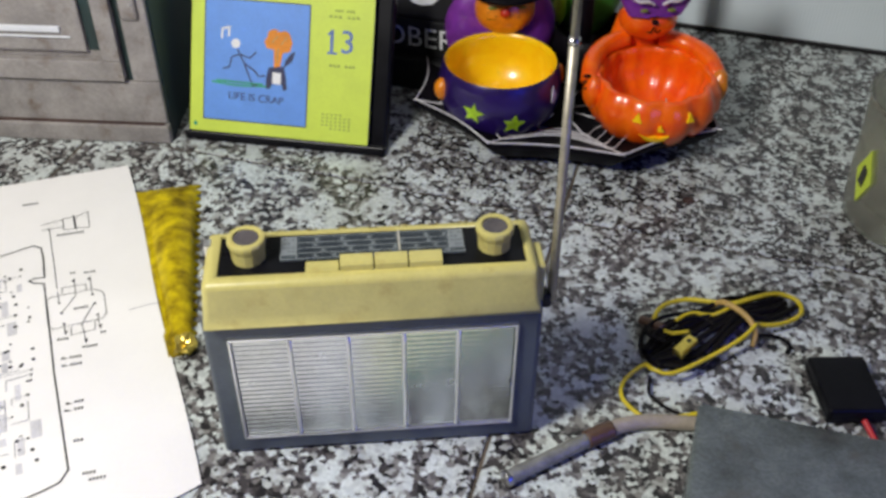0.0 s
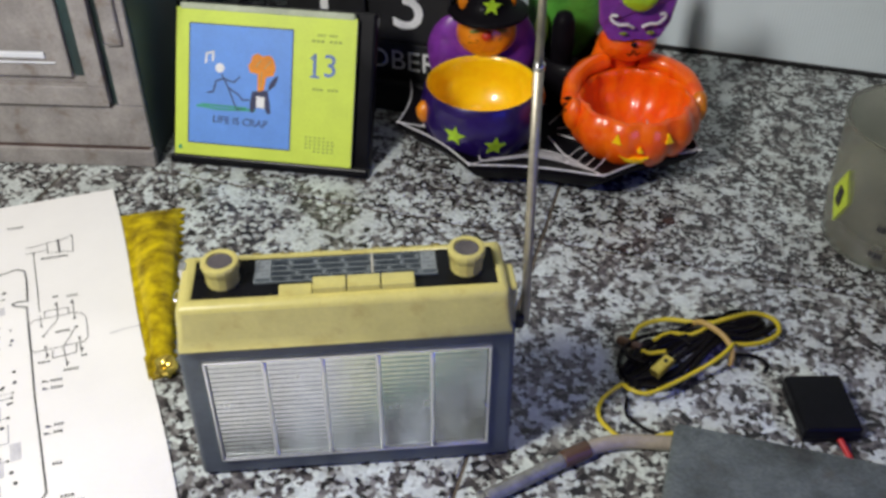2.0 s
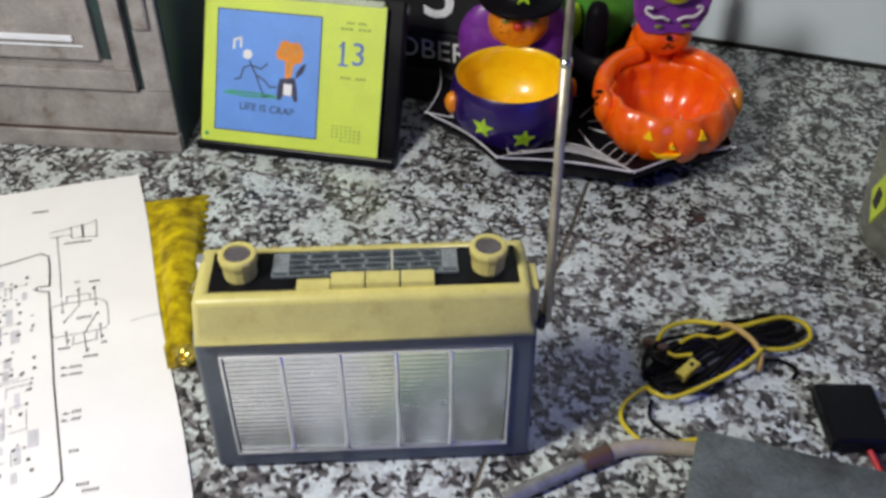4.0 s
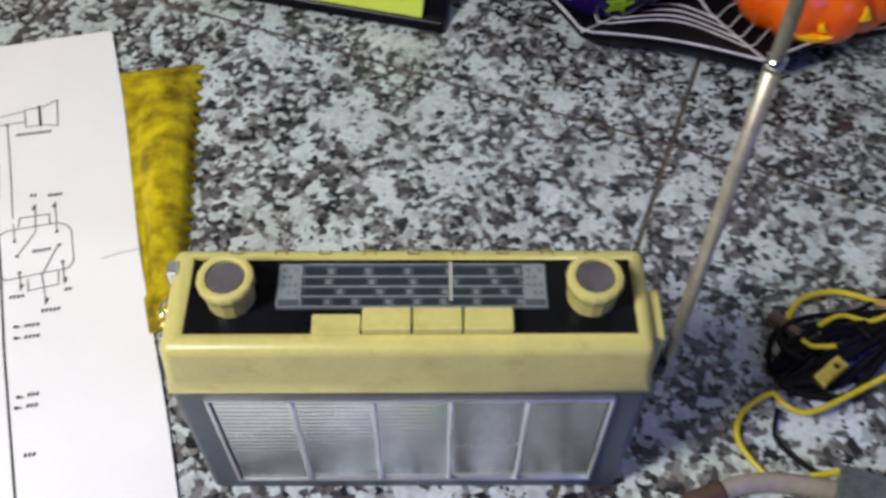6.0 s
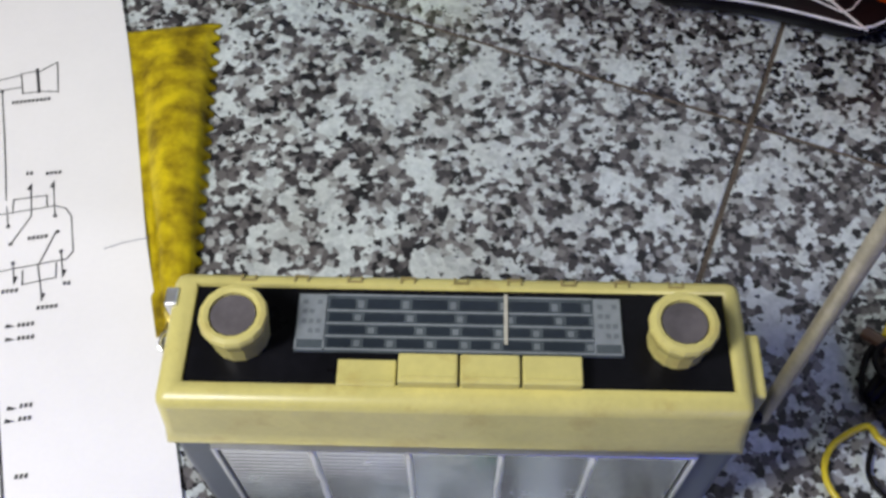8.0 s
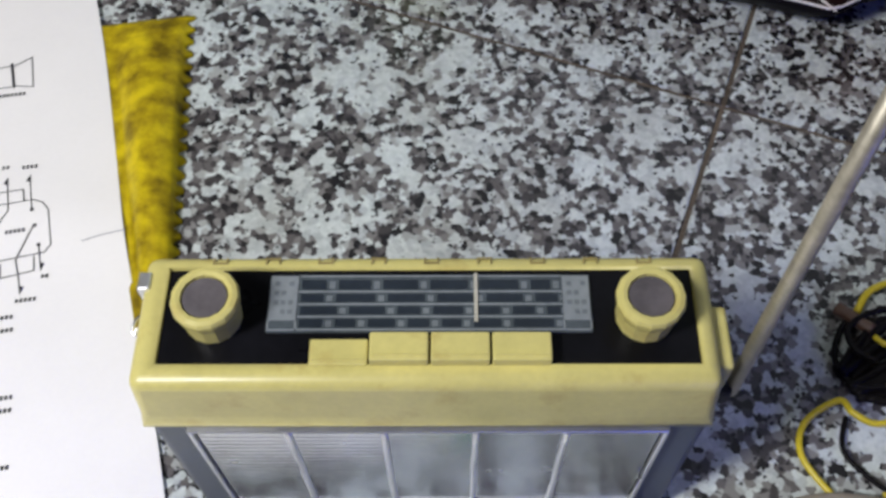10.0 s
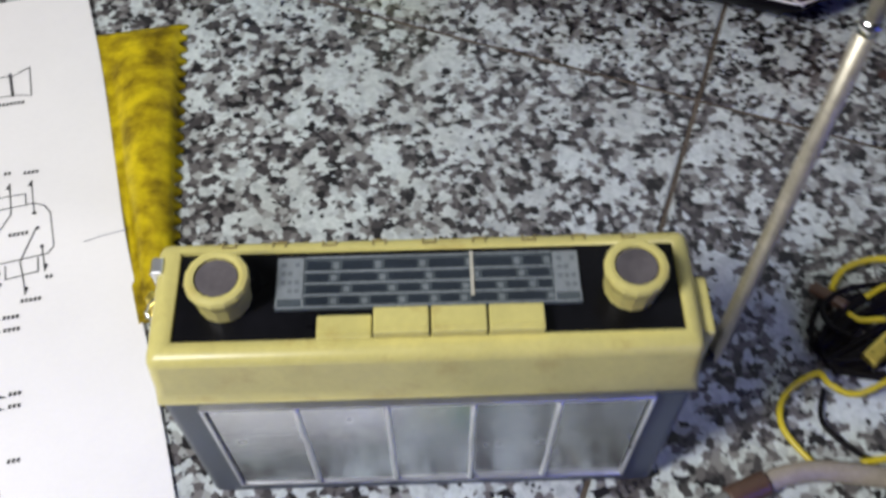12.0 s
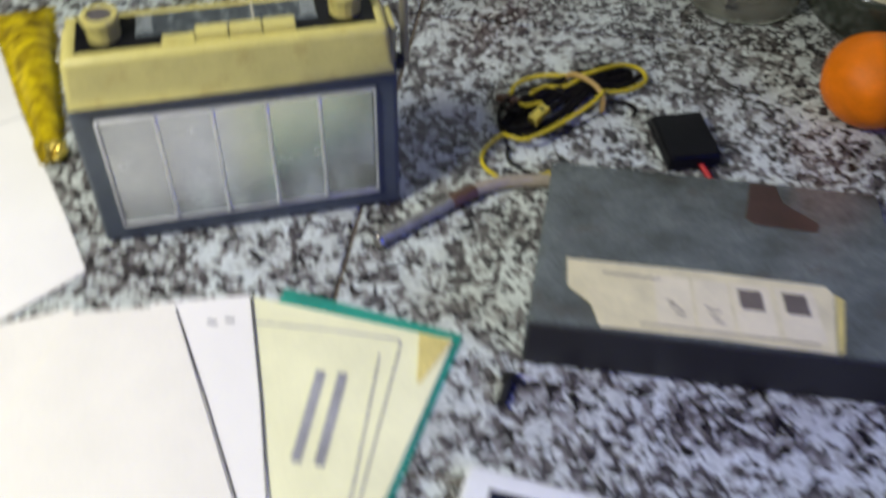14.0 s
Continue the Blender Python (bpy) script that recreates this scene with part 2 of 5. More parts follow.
def pouch_material():
    n = Nodes("yellow_translucent_film")
    a, b = n.noise(70.0, 4.0, 0.55), n.noise(330.0, 3.0)
    tone = n.ramp(a.outputs["Fac"], [(0.30, (0.15, 0.10, 0.001)), (0.48, (0.42, 0.31, 0.001)), (0.66, (0.68, 0.53, 0.002))])
    n.link(tone.outputs[0], n.b.inputs["Base Color"])
    n.rough(b.outputs["Fac"], 0.35, 0.6)
    n.b.inputs["Specular IOR Level"].default_value = 0.25
    n.bump(b.outputs["Fac"], 0.35, 0.0008)
    return n.m


def frosted(name, colour, transmission, rough):
    n = Nodes(name)
    a = n.noise(40.0, 4.0)
    tone = n.ramp(a.outputs["Fac"], [(0.3, tuple(c * 0.88 for c in colour)), (0.7, colour)])
    n.link(tone.outputs[0], n.b.inputs["Base Color"])
    n.rough(a.outputs["Fac"], rough - 0.08, rough + 0.08)
    n.b.inputs["Transmission Weight"].default_value = transmission
    n.b.inputs["IOR"].default_value = 1.45
    return n.m


POUCH = pouch_material()
FROST = frosted("frosted_clear_plastic", (0.86, 0.85, 0.73), 0.9, 0.24)
DARK_GLASS = frosted("dark_green_glass", (0.10, 0.12, 0.09), 0.6, 0.12)


# ---- building blocks ----
def part(name, bm, material, parent=None, label="", smooth=False, m=None):
    """Links a bmesh as one mesh object, under a thing or a part."""
    if isinstance(bm, bmesh.types.BMesh):
        bmesh.ops.recalc_face_normals(bm, faces=bm.faces)
        me = bpy.data.meshes.new(name)
        bm.to_mesh(me)
        bm.free()
    else:
        me = bm
    if smooth:
        me.shade_smooth()
    if material and not me.materials:
        me.materials.append(material)
    ob = new(name, me)
    if parent:
        ob.parent = parent
    if m:
        ob.matrix_basis = m
    if label:
        ob["label"] = label
    return ob


def thing(name, m, label, category, group="", kind=""):
    ob = new(name)
    ob.empty_display_size = 0.02
    ob.matrix_basis = m
    return tagged(ob, label, category, group, kind)


def block(x0, x1, y0, y1, z0, z1, bevel=0.0, segments=2, taper=0.0, bm=None):
    """A box between bounds, its edges rounded; taper draws in the top."""
    own = bmesh.new()
    r = bmesh.ops.create_cube(own, size=1)
    for v in r["verts"]:
        k = 1 - taper * (v.co.z + 0.5)
        v.co = ((x0 + x1) / 2 + v.co.x * (x1 - x0) * k, (y0 + y1) / 2 + v.co.y * (y1 - y0) * k, (z0 + z1) / 2 + v.co.z * (z1 - z0))
    if bevel:
        bmesh.ops.bevel(own, geom=own.edges[:], offset=bevel, segments=segments, affect="EDGES", profile=0.6)
    if bm is None:
        return own
    join(bm, own)
    return bm


def join(bm, other, m=None):
    me = bpy.data.meshes.new("joined")
    other.to_mesh(me)
    other.free()
    if m:
        me.transform(m)
    bm.from_mesh(me)
    bpy.data.meshes.remove(me)
    return bm


def lathe(profile, segments=32, lobes=0, depth=0.0, centre=(0, 0, 0), flat=1.0, caps=(True, True)):
    """Turns (radius, height) pairs round z; lobes press ribs into the wall."""
    bm = bmesh.new()
    rings = []
    for r, z in profile:
        ring = []
        for i in range(segments):
            a = 2 * math.pi * i / segments
            k = r * (1 - depth * (abs(math.cos(lobes * a / 2)) ** 6) if lobes else 1)
            ring.append(bm.verts.new((centre[0] + k * math.cos(a), centre[1] + k * math.sin(a) * flat, centre[2] + z)))
        rings.append(ring)
    for a, b in zip(rings, rings[1:]):
        for i in range(segments):
            j = (i + 1) % segments
            bm.faces.new((a[i], a[j], b[j], b[i]))
    for ring, shut in ((rings[0], caps[0]), (rings[-1], caps[1])):
        if shut and (ring[0].co - ring[segments // 2].co).length > 1e-6:
            bm.faces.new(ring)
    return bm


def blob(c, r, rough=0.0, u=20, v=14, seed=0.0, m=None):
    """A rounded lump with its own unevenness."""
    bm = bmesh.new()
    bmesh.ops.create_uvsphere(bm, u_segments=u, v_segments=v, radius=1)
    for w in bm.verts:
        k = 1 + rough * noise.noise(w.co * 1.7 + Vector((seed, seed, seed)))
        w.co = Vector((w.co.x * r[0] * k, w.co.y * r[1] * k, w.co.z * r[2] * k))
        if m:
            w.co = m @ w.co
        w.co += Vector(c)
    return bm


def glide(points, steps=6, closed=False):
    """A smooth line through points."""
    p = [Vector(q) for q in points]
    n, out = len(p), []
    for i in range(n if closed else n - 1):
        a, b, c, d = (p[(i + k) % n] if closed else p[min(max(i + k, 0), n - 1)] for k in (-1, 0, 1, 2))
        for s in range(steps):
            t = s / steps
            out.append(0.5 * ((2 * b) + (c - a) * t + (2 * a - 5 * b + 4 * c - d) * t * t + (3 * b - a - 3 * c + d) * t ** 3))
    if not closed:
        out.append(p[-1])
    return out


def tube(points, radius, sides=8, closed=False, steps=6, smooth_line=True, radii=None):
    """A round cord, wire or pipe along points."""
    line = glide(points, steps, closed) if smooth_line else [Vector(q) for q in points]
    bm, rings, n = bmesh.new(), [], len(line)
    for i, p in enumerate(line):
        a = line[(i - 1) % n] if closed or i else p
        b = line[(i + 1) % n] if closed or i < n - 1 else p
        d = (b - a).normalized()
        side = d.cross(Vector((0, 0, 1)) if abs(d.z) < 0.95 else Vector((1, 0, 0))).normalized()
        up = side.cross(d)
        r = radii[min(len(radii) - 1, i * len(radii) // n)] if radii else radius
        rings.append([bm.verts.new(p + (side * math.cos(2 * math.pi * k / sides) + up * math.sin(2 * math.pi * k / sides)) * r) for k in range(sides)])
    for i in range(n if closed else n - 1):
        a, b = rings[i], rings[(i + 1) % n]
        for k in range(sides):
            bm.faces.new((a[k], a[(k + 1) % sides], b[(k + 1) % sides], b[k]))
    if not closed:
        bm.faces.new(rings[0])
        bm.faces.new(rings[-1])
    return bm


def prism(outline, z0, z1, bevel=0.0):
    """An outline in the xy plane, given thickness."""
    bm = bmesh.new()
    lo = [bm.verts.new((x, y, z0)) for x, y in outline]
    hi = [bm.verts.new((x, y, z1)) for x, y in outline]
    n = len(lo)
    bm.faces.new(lo)
    top = bm.faces.new(hi)
    for i in range(n):
        bm.faces.new((lo[i], lo[(i + 1) % n], hi[(i + 1) % n], hi[i]))
    if bevel:
        bmesh.ops.bevel(bm, geom=list(top.edges), offset=bevel, segments=2, affect="EDGES")
    return bm


def strokes(lines, width, z, height=0.0, bm=None):
    """Printed lines as thin raised ribbons. z may be a function of x, y."""
    bm = bm or bmesh.new()
    up = z if callable(z) else (lambda x, y: z)
    for line in lines:
        for (ax, ay), (bx, by) in zip(line, line[1:]):
            d = Vector((bx - ax, by - ay))
            if d.length < 1e-7:
                continue
            steps = max(1, int(d.length / 0.02))
            s = Vector((-d.y, d.x)).normalized() * width / 2
            e = d.normalized() * width * 0.4
            ax2, ay2, bx2, by2 = ax - e.x, ay - e.y, bx + e.x, by + e.y
            row = []
            for i in range(steps + 1):
                x, y = ax2 + (bx2 - ax2) * i / steps, ay2 + (by2 - ay2) * i / steps
                row.append((bm.verts.new((x + s.x, y + s.y, up(x + s.x, y + s.y))), bm.verts.new((x - s.x, y - s.y, up(x - s.x, y - s.y)))))
            for (a, b), (c, f) in zip(row, row[1:]):
                bm.faces.new((a, b, f, c))
    return bm


def disc_outline(x, y, r, n=14, r2=None):
    return [(x + r * math.cos(2 * math.pi * i / n), y + (r2 or r) * math.sin(2 * math.pi * i / n)) for i in range(n)]


def star_outline(x, y, r, turn=0.0):
    return [(x + (r if i % 2 == 0 else r * 0.45) * math.sin(math.pi * i / 5 + turn), y + (r if i % 2 == 0 else r * 0.45) * math.cos(math.pi * i / 5 + turn)) for i in range(10)]


def lettering(text, size, depth=0.0002):
    """Letters in the built-in font, as a mesh in the xy plane, centred."""
    c = bpy.data.curves.new("letters", "FONT")
    c.body, c.size, c.extrude, c.align_x, c.align_y = text, size, depth, "CENTER", "CENTER"
    c.resolution_u = 3
    ob = new("letters", c)
    me = bpy.data.meshes.new_from_object(ob.evaluated_get(bpy.context.evaluated_depsgraph_get()))
    bpy.data.objects.remove(ob)
    me.materials.clear()
    return me


def drape(bm, z):
    """Lays a flat mesh on a height field."""
    for v in bm.verts:
        v.co.z += z(v.co.x, v.co.y)
    return bm


# ---- the setting ----
GRID = -21.3
TILE = 0.457
CROSS = pose(0.165, 0.236, 0, 0, 0, GRID)
BACK = 0.387

countertop = part("countertop", block(-0.95, 0.95, -0.80, BACK, -0.045, -0.0022), GROUT, m=CROSS)
tagged(countertop, "polished black, white and grey granite tile countertop with brown joints", "countertop", kind="structure")
part("counter_front", block(-0.93, 0.93, -0.775, BACK, -0.90, -0.046, 0.003), OLD_PAINT, m=CROSS)
tagged(bpy.data.objects["counter_front"], "grey painted base under the granite countertop", "counter base", kind="structure")
for nm, lab, mt, b in (
        ("wall_back", "pale blue painted kitchen wall behind the counter", WALL, (-2.2, 2.2, BACK, BACK + 0.1, -0.9, 1.5)),
        ("wall_front", "unseen kitchen wall behind the camera, dim beige to cut bounced light", CEIL, (-2.2, 2.2, -2.4, -2.3, -0.9, 1.5)),
        ("wall_left", "unseen left side wall of the kitchen, dim beige to cut bounced light", CEIL, (-2.3, -2.2, -2.3, BACK, -0.9, 1.5)),
        ("wall_right", "pale blue painted side wall of the kitchen", WALL, (2.2, 2.3, -2.3, BACK, -0.9, 1.5)),
        ("ceiling", "unseen plain kitchen ceiling, dim beige to cut bounced light", CEIL, (-2.2, 2.2, -2.3, BACK, 1.5, 1.6)),
        ("floor", "brownish vinyl kitchen floor", FLOOR, (-2.2, 2.2, -2.3, BACK, -1.0, -0.9))):
    tagged(part(nm, block(*b), mt, m=CROSS), lab, nm.split("_")[0], kind="structure")
tagged(part("trim", block(-2.2, 2.2, BACK - 0.004, BACK, -0.002, 0.0035, 0.001), BLACK_MATT, m=CROSS),
       "dark sealant line between countertop and wall", "sealant", kind="structure")


# ---- portable radio ----
def radio():
    t = thing("portable_radio", pose(0, 0, 0), "vintage cream and slate-grey portable radio with a ribbed metal grille", "radio")
    bm = bmesh.new()
    block(-0.1035, 0.1035, 0.0022, 0.0475, 0.0015, 0.124, 0.004, 3, 0.008, bm)
    part("case", bm, SLATE, t, "slate-grey plastic lower case", True)
    for x in (-0.085, 0.085):
        part("foot", lathe([(0.004, 0), (0.005, 0.0004), (0.005, 0.003)], 12, centre=(x, 0.025, 0)), BLACK_MATT, t, "small black rubber foot")
    # raised surround of the grille
    bm = bmesh.new()
    for b in ((-0.0885, 0.0880, 0.1075, 0.1092), (-0.0885, 0.0880, 0.0175, 0.0190)):
        block(b[0], b[1], -0.0004, 0.004, b[2], b[3], 0.0004, 1, 0, bm)
    for b in ((-0.0885, -0.0868), (0.0863, 0.0880)):
        block(b[0], b[1], -0.0004, 0.004, 0.0190, 0.1075, 0.0004, 1, 0, bm)
    grille = part("grille", bm, ALU_BRIGHT, t, "ribbed aluminium loudspeaker grille with bright surround")
    xs = [-0.0868, -0.0520, -0.0165, 0.0175, 0.0510, 0.0863]
    ribs = 22
    for i in range(5):
        x0, x1 = xs[i] + 0.0009, xs[i + 1] - 0.0009
        bm, rows = bmesh.new(), []
        for k in range(ribs * 4 + 1):
            z = 0.0191 + (0.1074 - 0.0191) * k / (ribs * 4)
            y = 0.0014 - (0.0007, 0.0006, 0.0004, 0.0002, 0.00015)[i] * max(0.0, math.sin(2 * math.pi * k / 4 + 0.4))
            rows.append([bm.verts.new((x0 + (x1 - x0) * j / 3, y, z)) for j in range(4)])
        for a, b in zip(rows, rows[1:]):
            for j in range(3):
                bm.faces.new((a[j], a[j + 1], b[j + 1], b[j]))
        part("grille_panel", bm, ALU, grille, smooth=True)
    for x in xs[1:-1]:
        # pressed strip, dented at half height
        dent = 0.055 + 0.012 * math.sin(90 * x)
        side = 0.0005 * math.cos(140 * x)
        line = [(x + side * math.exp(-((z - dent) / 0.007) ** 2), 0.0007 + 0.0009 * math.exp(-((z - dent) / 0.005) ** 2) + sink, z)
                for z, sink in ((0.0195, 0.003), (0.0200, 0), (0.034, 0), (0.044, 0), (0.050, 0), (0.055, 0), (0.060, 0), (0.066, 0), (0.078, 0), (0.092, 0), (0.1065, 0), (0.1070, 0.003))]
        part("divider", tube(line, 0.0013, 10, smooth_line=False), ALU_BRIGHT, grille, smooth=True)
    part("rivet", blob((0.0852, -0.0004, 0.056), (0.0012, 0.0008, 0.0012), 0, 10, 6), CHROME, grille)
    # cream cap with its well
    bm = bmesh.new()
    ring = [(-0.1000, -0.0028), (0.1000, -0.0028), (0.1000, 0.0490), (-0.1000, 0.0490)]
    shut = [(-0.0972, -0.0016), (0.0970, -0.0016), (0.0970, 0.0475), (-0.0972, 0.0475)]
    well = [(-0.0892, 0.0062), (0.0912, 0.0062), (0.0912, 0.0425), (-0.0892, 0.0425)]
    levels = [(ring, 0.1215), (ring, 0.1265), (shut, 0.1555), (well, 0.1555), (well, 0.1535)]
    vs = [[bm.verts.new((x, y, z)) for x, y in o] for o, z in levels]
    for a, b in zip(vs, vs[1:]):
        for i in range(4):
            bm.faces.new((a[i], a[(i + 1) % 4], b[(i + 1) % 4], b[i]))
    bm.faces.new(vs[0])
    bm.faces.new(vs[-1])
    edges = [e for e in bm.edges if all(v.co.z > 0.1215 for v in e.verts) and (any(v in vs[2] for v in e.verts) or all(v in vs[1] for v in e.verts))
             and not any(v in vs[3] for v in e.verts)]
    bmesh.ops.bevel(bm, geom=edges, offset=0.0042, segments=4, affect="EDGES", profile=0.5)
    cap = part("cap", bm, CREAM, t, "yellowed cream plastic upper cap")
    for f in cap.data.polygons:
        f.use_smooth = f.area < 0.0012
    for k in range(9):
        x, bm = -0.0740 + k * 0.0183, bmesh.new()
        block(x, x + 0.0008, 0.0437, 0.0462, 0.1553, 0.15575, 0, 1, 0, bm)
        block(x + 0.0008, x + 0.0046, 0.0437 + 0.0017 * (k % 2), 0.0445 + 0.0017 * (k % 2), 0.1553, 0.15575, 0, 1, 0, bm)
        block(x + 0.0046, x + 0.0053, 0.0437, 0.0462, 0.1553, 0.15575, 0, 1, 0, bm)
        part("raised_mark", bm, FADED_GILT, cap)
    panel = part("control_panel", block(-0.0888, 0.0908, 0.0066, 0.0421, 0.1530, 0.1539), BLACK, t, "black recessed control panel")
    # dial
    dial = part("dial", block(-0.0535, 0.0560, 0.0180, 0.0395, 0.1538, 0.1551, 0.0003, 1), DIAL, t, "smoked tuning dial with rows of faded markings")
    for x0, x1 in ((-0.0530, -0.0437), (0.0465, 0.0555)):
        part("end_plate", block(x0, x1, 0.0225, 0.0392, 0.1550, 0.1554), DIAL_PALE, dial, "silvery plate with faded lettering")
        bm = bmesh.new()
        for r in range(4):
            for q in range(3):
                if (r + q) % 4:
                    block(x0 + 0.0014 + q * 0.0024, x0 + 0.0031 + q * 0.0024, 0.0245 + r * 0.0036, 0.0262 + r * 0.0036, 0.1554, 0.15548, 0, 1, 0, bm)
        tagged(part("faded_lettering", bm, DIAL_FADED, dial), kind="stuff")
        part("end_plate_frame", strokes([[(x0, 0.0187), (x1, 0.0187), (x1, 0.0225), (x0, 0.0225), (x0, 0.0187)]], 0.0006, 0.1553), DIAL_PALE, dial)
    rows = [0.0188, 0.0236, 0.0283, 0.0331, 0.0385]
    part("scale_line", strokes([[(-0.043, y), (0.046, y)] for y in rows[:4]] + [[(-0.043, 0.0391), (0.046, 0.0391)]], 0.0006, 0.1553), DIAL_PALE, dial)
    rng = random.Random(4)
    for a, b in zip(rows, rows[1:]):
        x = -0.0425
        while x < 0.044:
            w = rng.uniform(0.006, 0.014)
            e = min(x + w, 0.0455)
            part("scale_bar", block(x, e, a + 0.0008, b - 0.0008, 0.1550, 0.1553), DIAL_DARK, dial)
            bm = block(e + 0.0010, min(e + 0.0030, 0.046), a + 0.0012, b - 0.0014, 0.1550, 0.1552)
            part("scale_numeral", bm, DIAL_FADED, dial)
            x = e + 0.0042
    part("needle", block(0.0164, 0.0176, 0.0215, 0.0400, 0.1554, 0.1559), NEEDLE, dial, "ivory tuning needle")
    # keys
    for i, x in enumerate((-0.0382, -0.0181, 0.0020, 0.0221)):
        h = 0.1562 if i == 0 else 0.1600
        y1 = 0.0150 if i == 0 else 0.0158
        key = part("key", block(x, x + 0.0193, 0.0056, y1, 0.1535, h, 0.0007, 2), CREAM, t, "pressed cream push key" if i == 0 else "cream push key")
        part("key_ridge", block(x + 0.001, x + 0.0183, 0.0072, 0.0079, h - 0.0002, h + 0.0004, 0.0002, 1), CREAM, key)
    # knobs
    for x, y in ((-0.0716, 0.0240), (0.0736, 0.0242)):
        prof = [(0.0098, 0), (0.0101, 0.008), (0.0113, 0.0120), (0.0115, 0.0142), (0.0109, 0.0156), (0.0094, 0.0160), (0.0080, 0.0157), (0.0077, 0.0140), (0.0, 0.0140)]
        k = part("knob", lathe(prof, 15, centre=(x, y, 0.1538)), CREAM, t, "faceted cream knob with a dark grey disc")
        part("disc", lathe([(0.0076, 0.0141), (0.0073, 0.0150), (0.0, 0.0148)], 32, centre=(x, y, 0.1538)), KNOB_DISC, k, "dark grey metal disc")
    # chrome stud, side lug and aerial
    part("strap_stud", block(-0.0990, -0.0945, 0.0335, 0.0405, 0.1450, 0.1563, 0.001, 2), ALU_BRIGHT, t, "bright chrome strap stud")
    part("strap_ring", tube([(-0.0985, 0.031, 0.143), (-0.1018, 0.029, 0.1425), (-0.1028, 0.025, 0.141), (-0.1000, 0.023, 0.140)], 0.0006, 8), CHROME, t, "thin bright wire ring", True)
    for z in (0.1475, 0.1505, 0.1535):
        part("stud_ridge", block(-0.0993, -0.0989, 0.0340, 0.0400, z, z + 0.0012), DARK_STEEL, t)
    part("aerial_lug", block(0.0965, 0.1028, 0.0070, 0.0300, 0.1205, 0.1500, 0.0015, 2), CREAM, t, "cream lug that holds the aerial", True)
    part("pivot", block(0.1030, 0.1085, 0.0080, 0.0160, 0.1140, 0.1250, 0.002, 2), DARK_STEEL, t, "dark aerial pivot")
    def at(z):
        return (0.1093 - 0.0084 * (z - 0.12), 0.0125 + 0.0257 * (z - 0.12), z)
    aerial = part("aerial", tube([at(0.118), at(0.2), at(0.293)], 0.0027, 14, smooth_line=False), AERIAL, t, "dull steel telescopic aerial, pulled up", True)
    part("aerial_section", tube([at(0.293), at(0.36), at(0.44)], 0.0022, 12, smooth_line=False), AERIAL, aerial, smooth=True)
    part("aerial_section", tube([at(0.44), at(0.56)], 0.0013, 10, smooth_line=False), STEEL, aerial, smooth=True)
    part("collar", tube([at(0.2905), at(0.2945)], 0.0030, 14, smooth_line=False), CHROME, aerial, smooth=True)
    part("tip", blob(at(0.562), (0.0028, 0.0028, 0.003), 0, 12, 8), CHROME, aerial, smooth=True)


radio()


# ---- loose-leaf calendar ----
def easel(o, u, v):
    u, v = Vector(u), Vector(v)
    x = u.normalized()
    n = x.cross(v).normalized()
    y = n.cross(x)
    return Matrix.Translation(o) @ Matrix((x, y, n)).transposed().to_4x4()


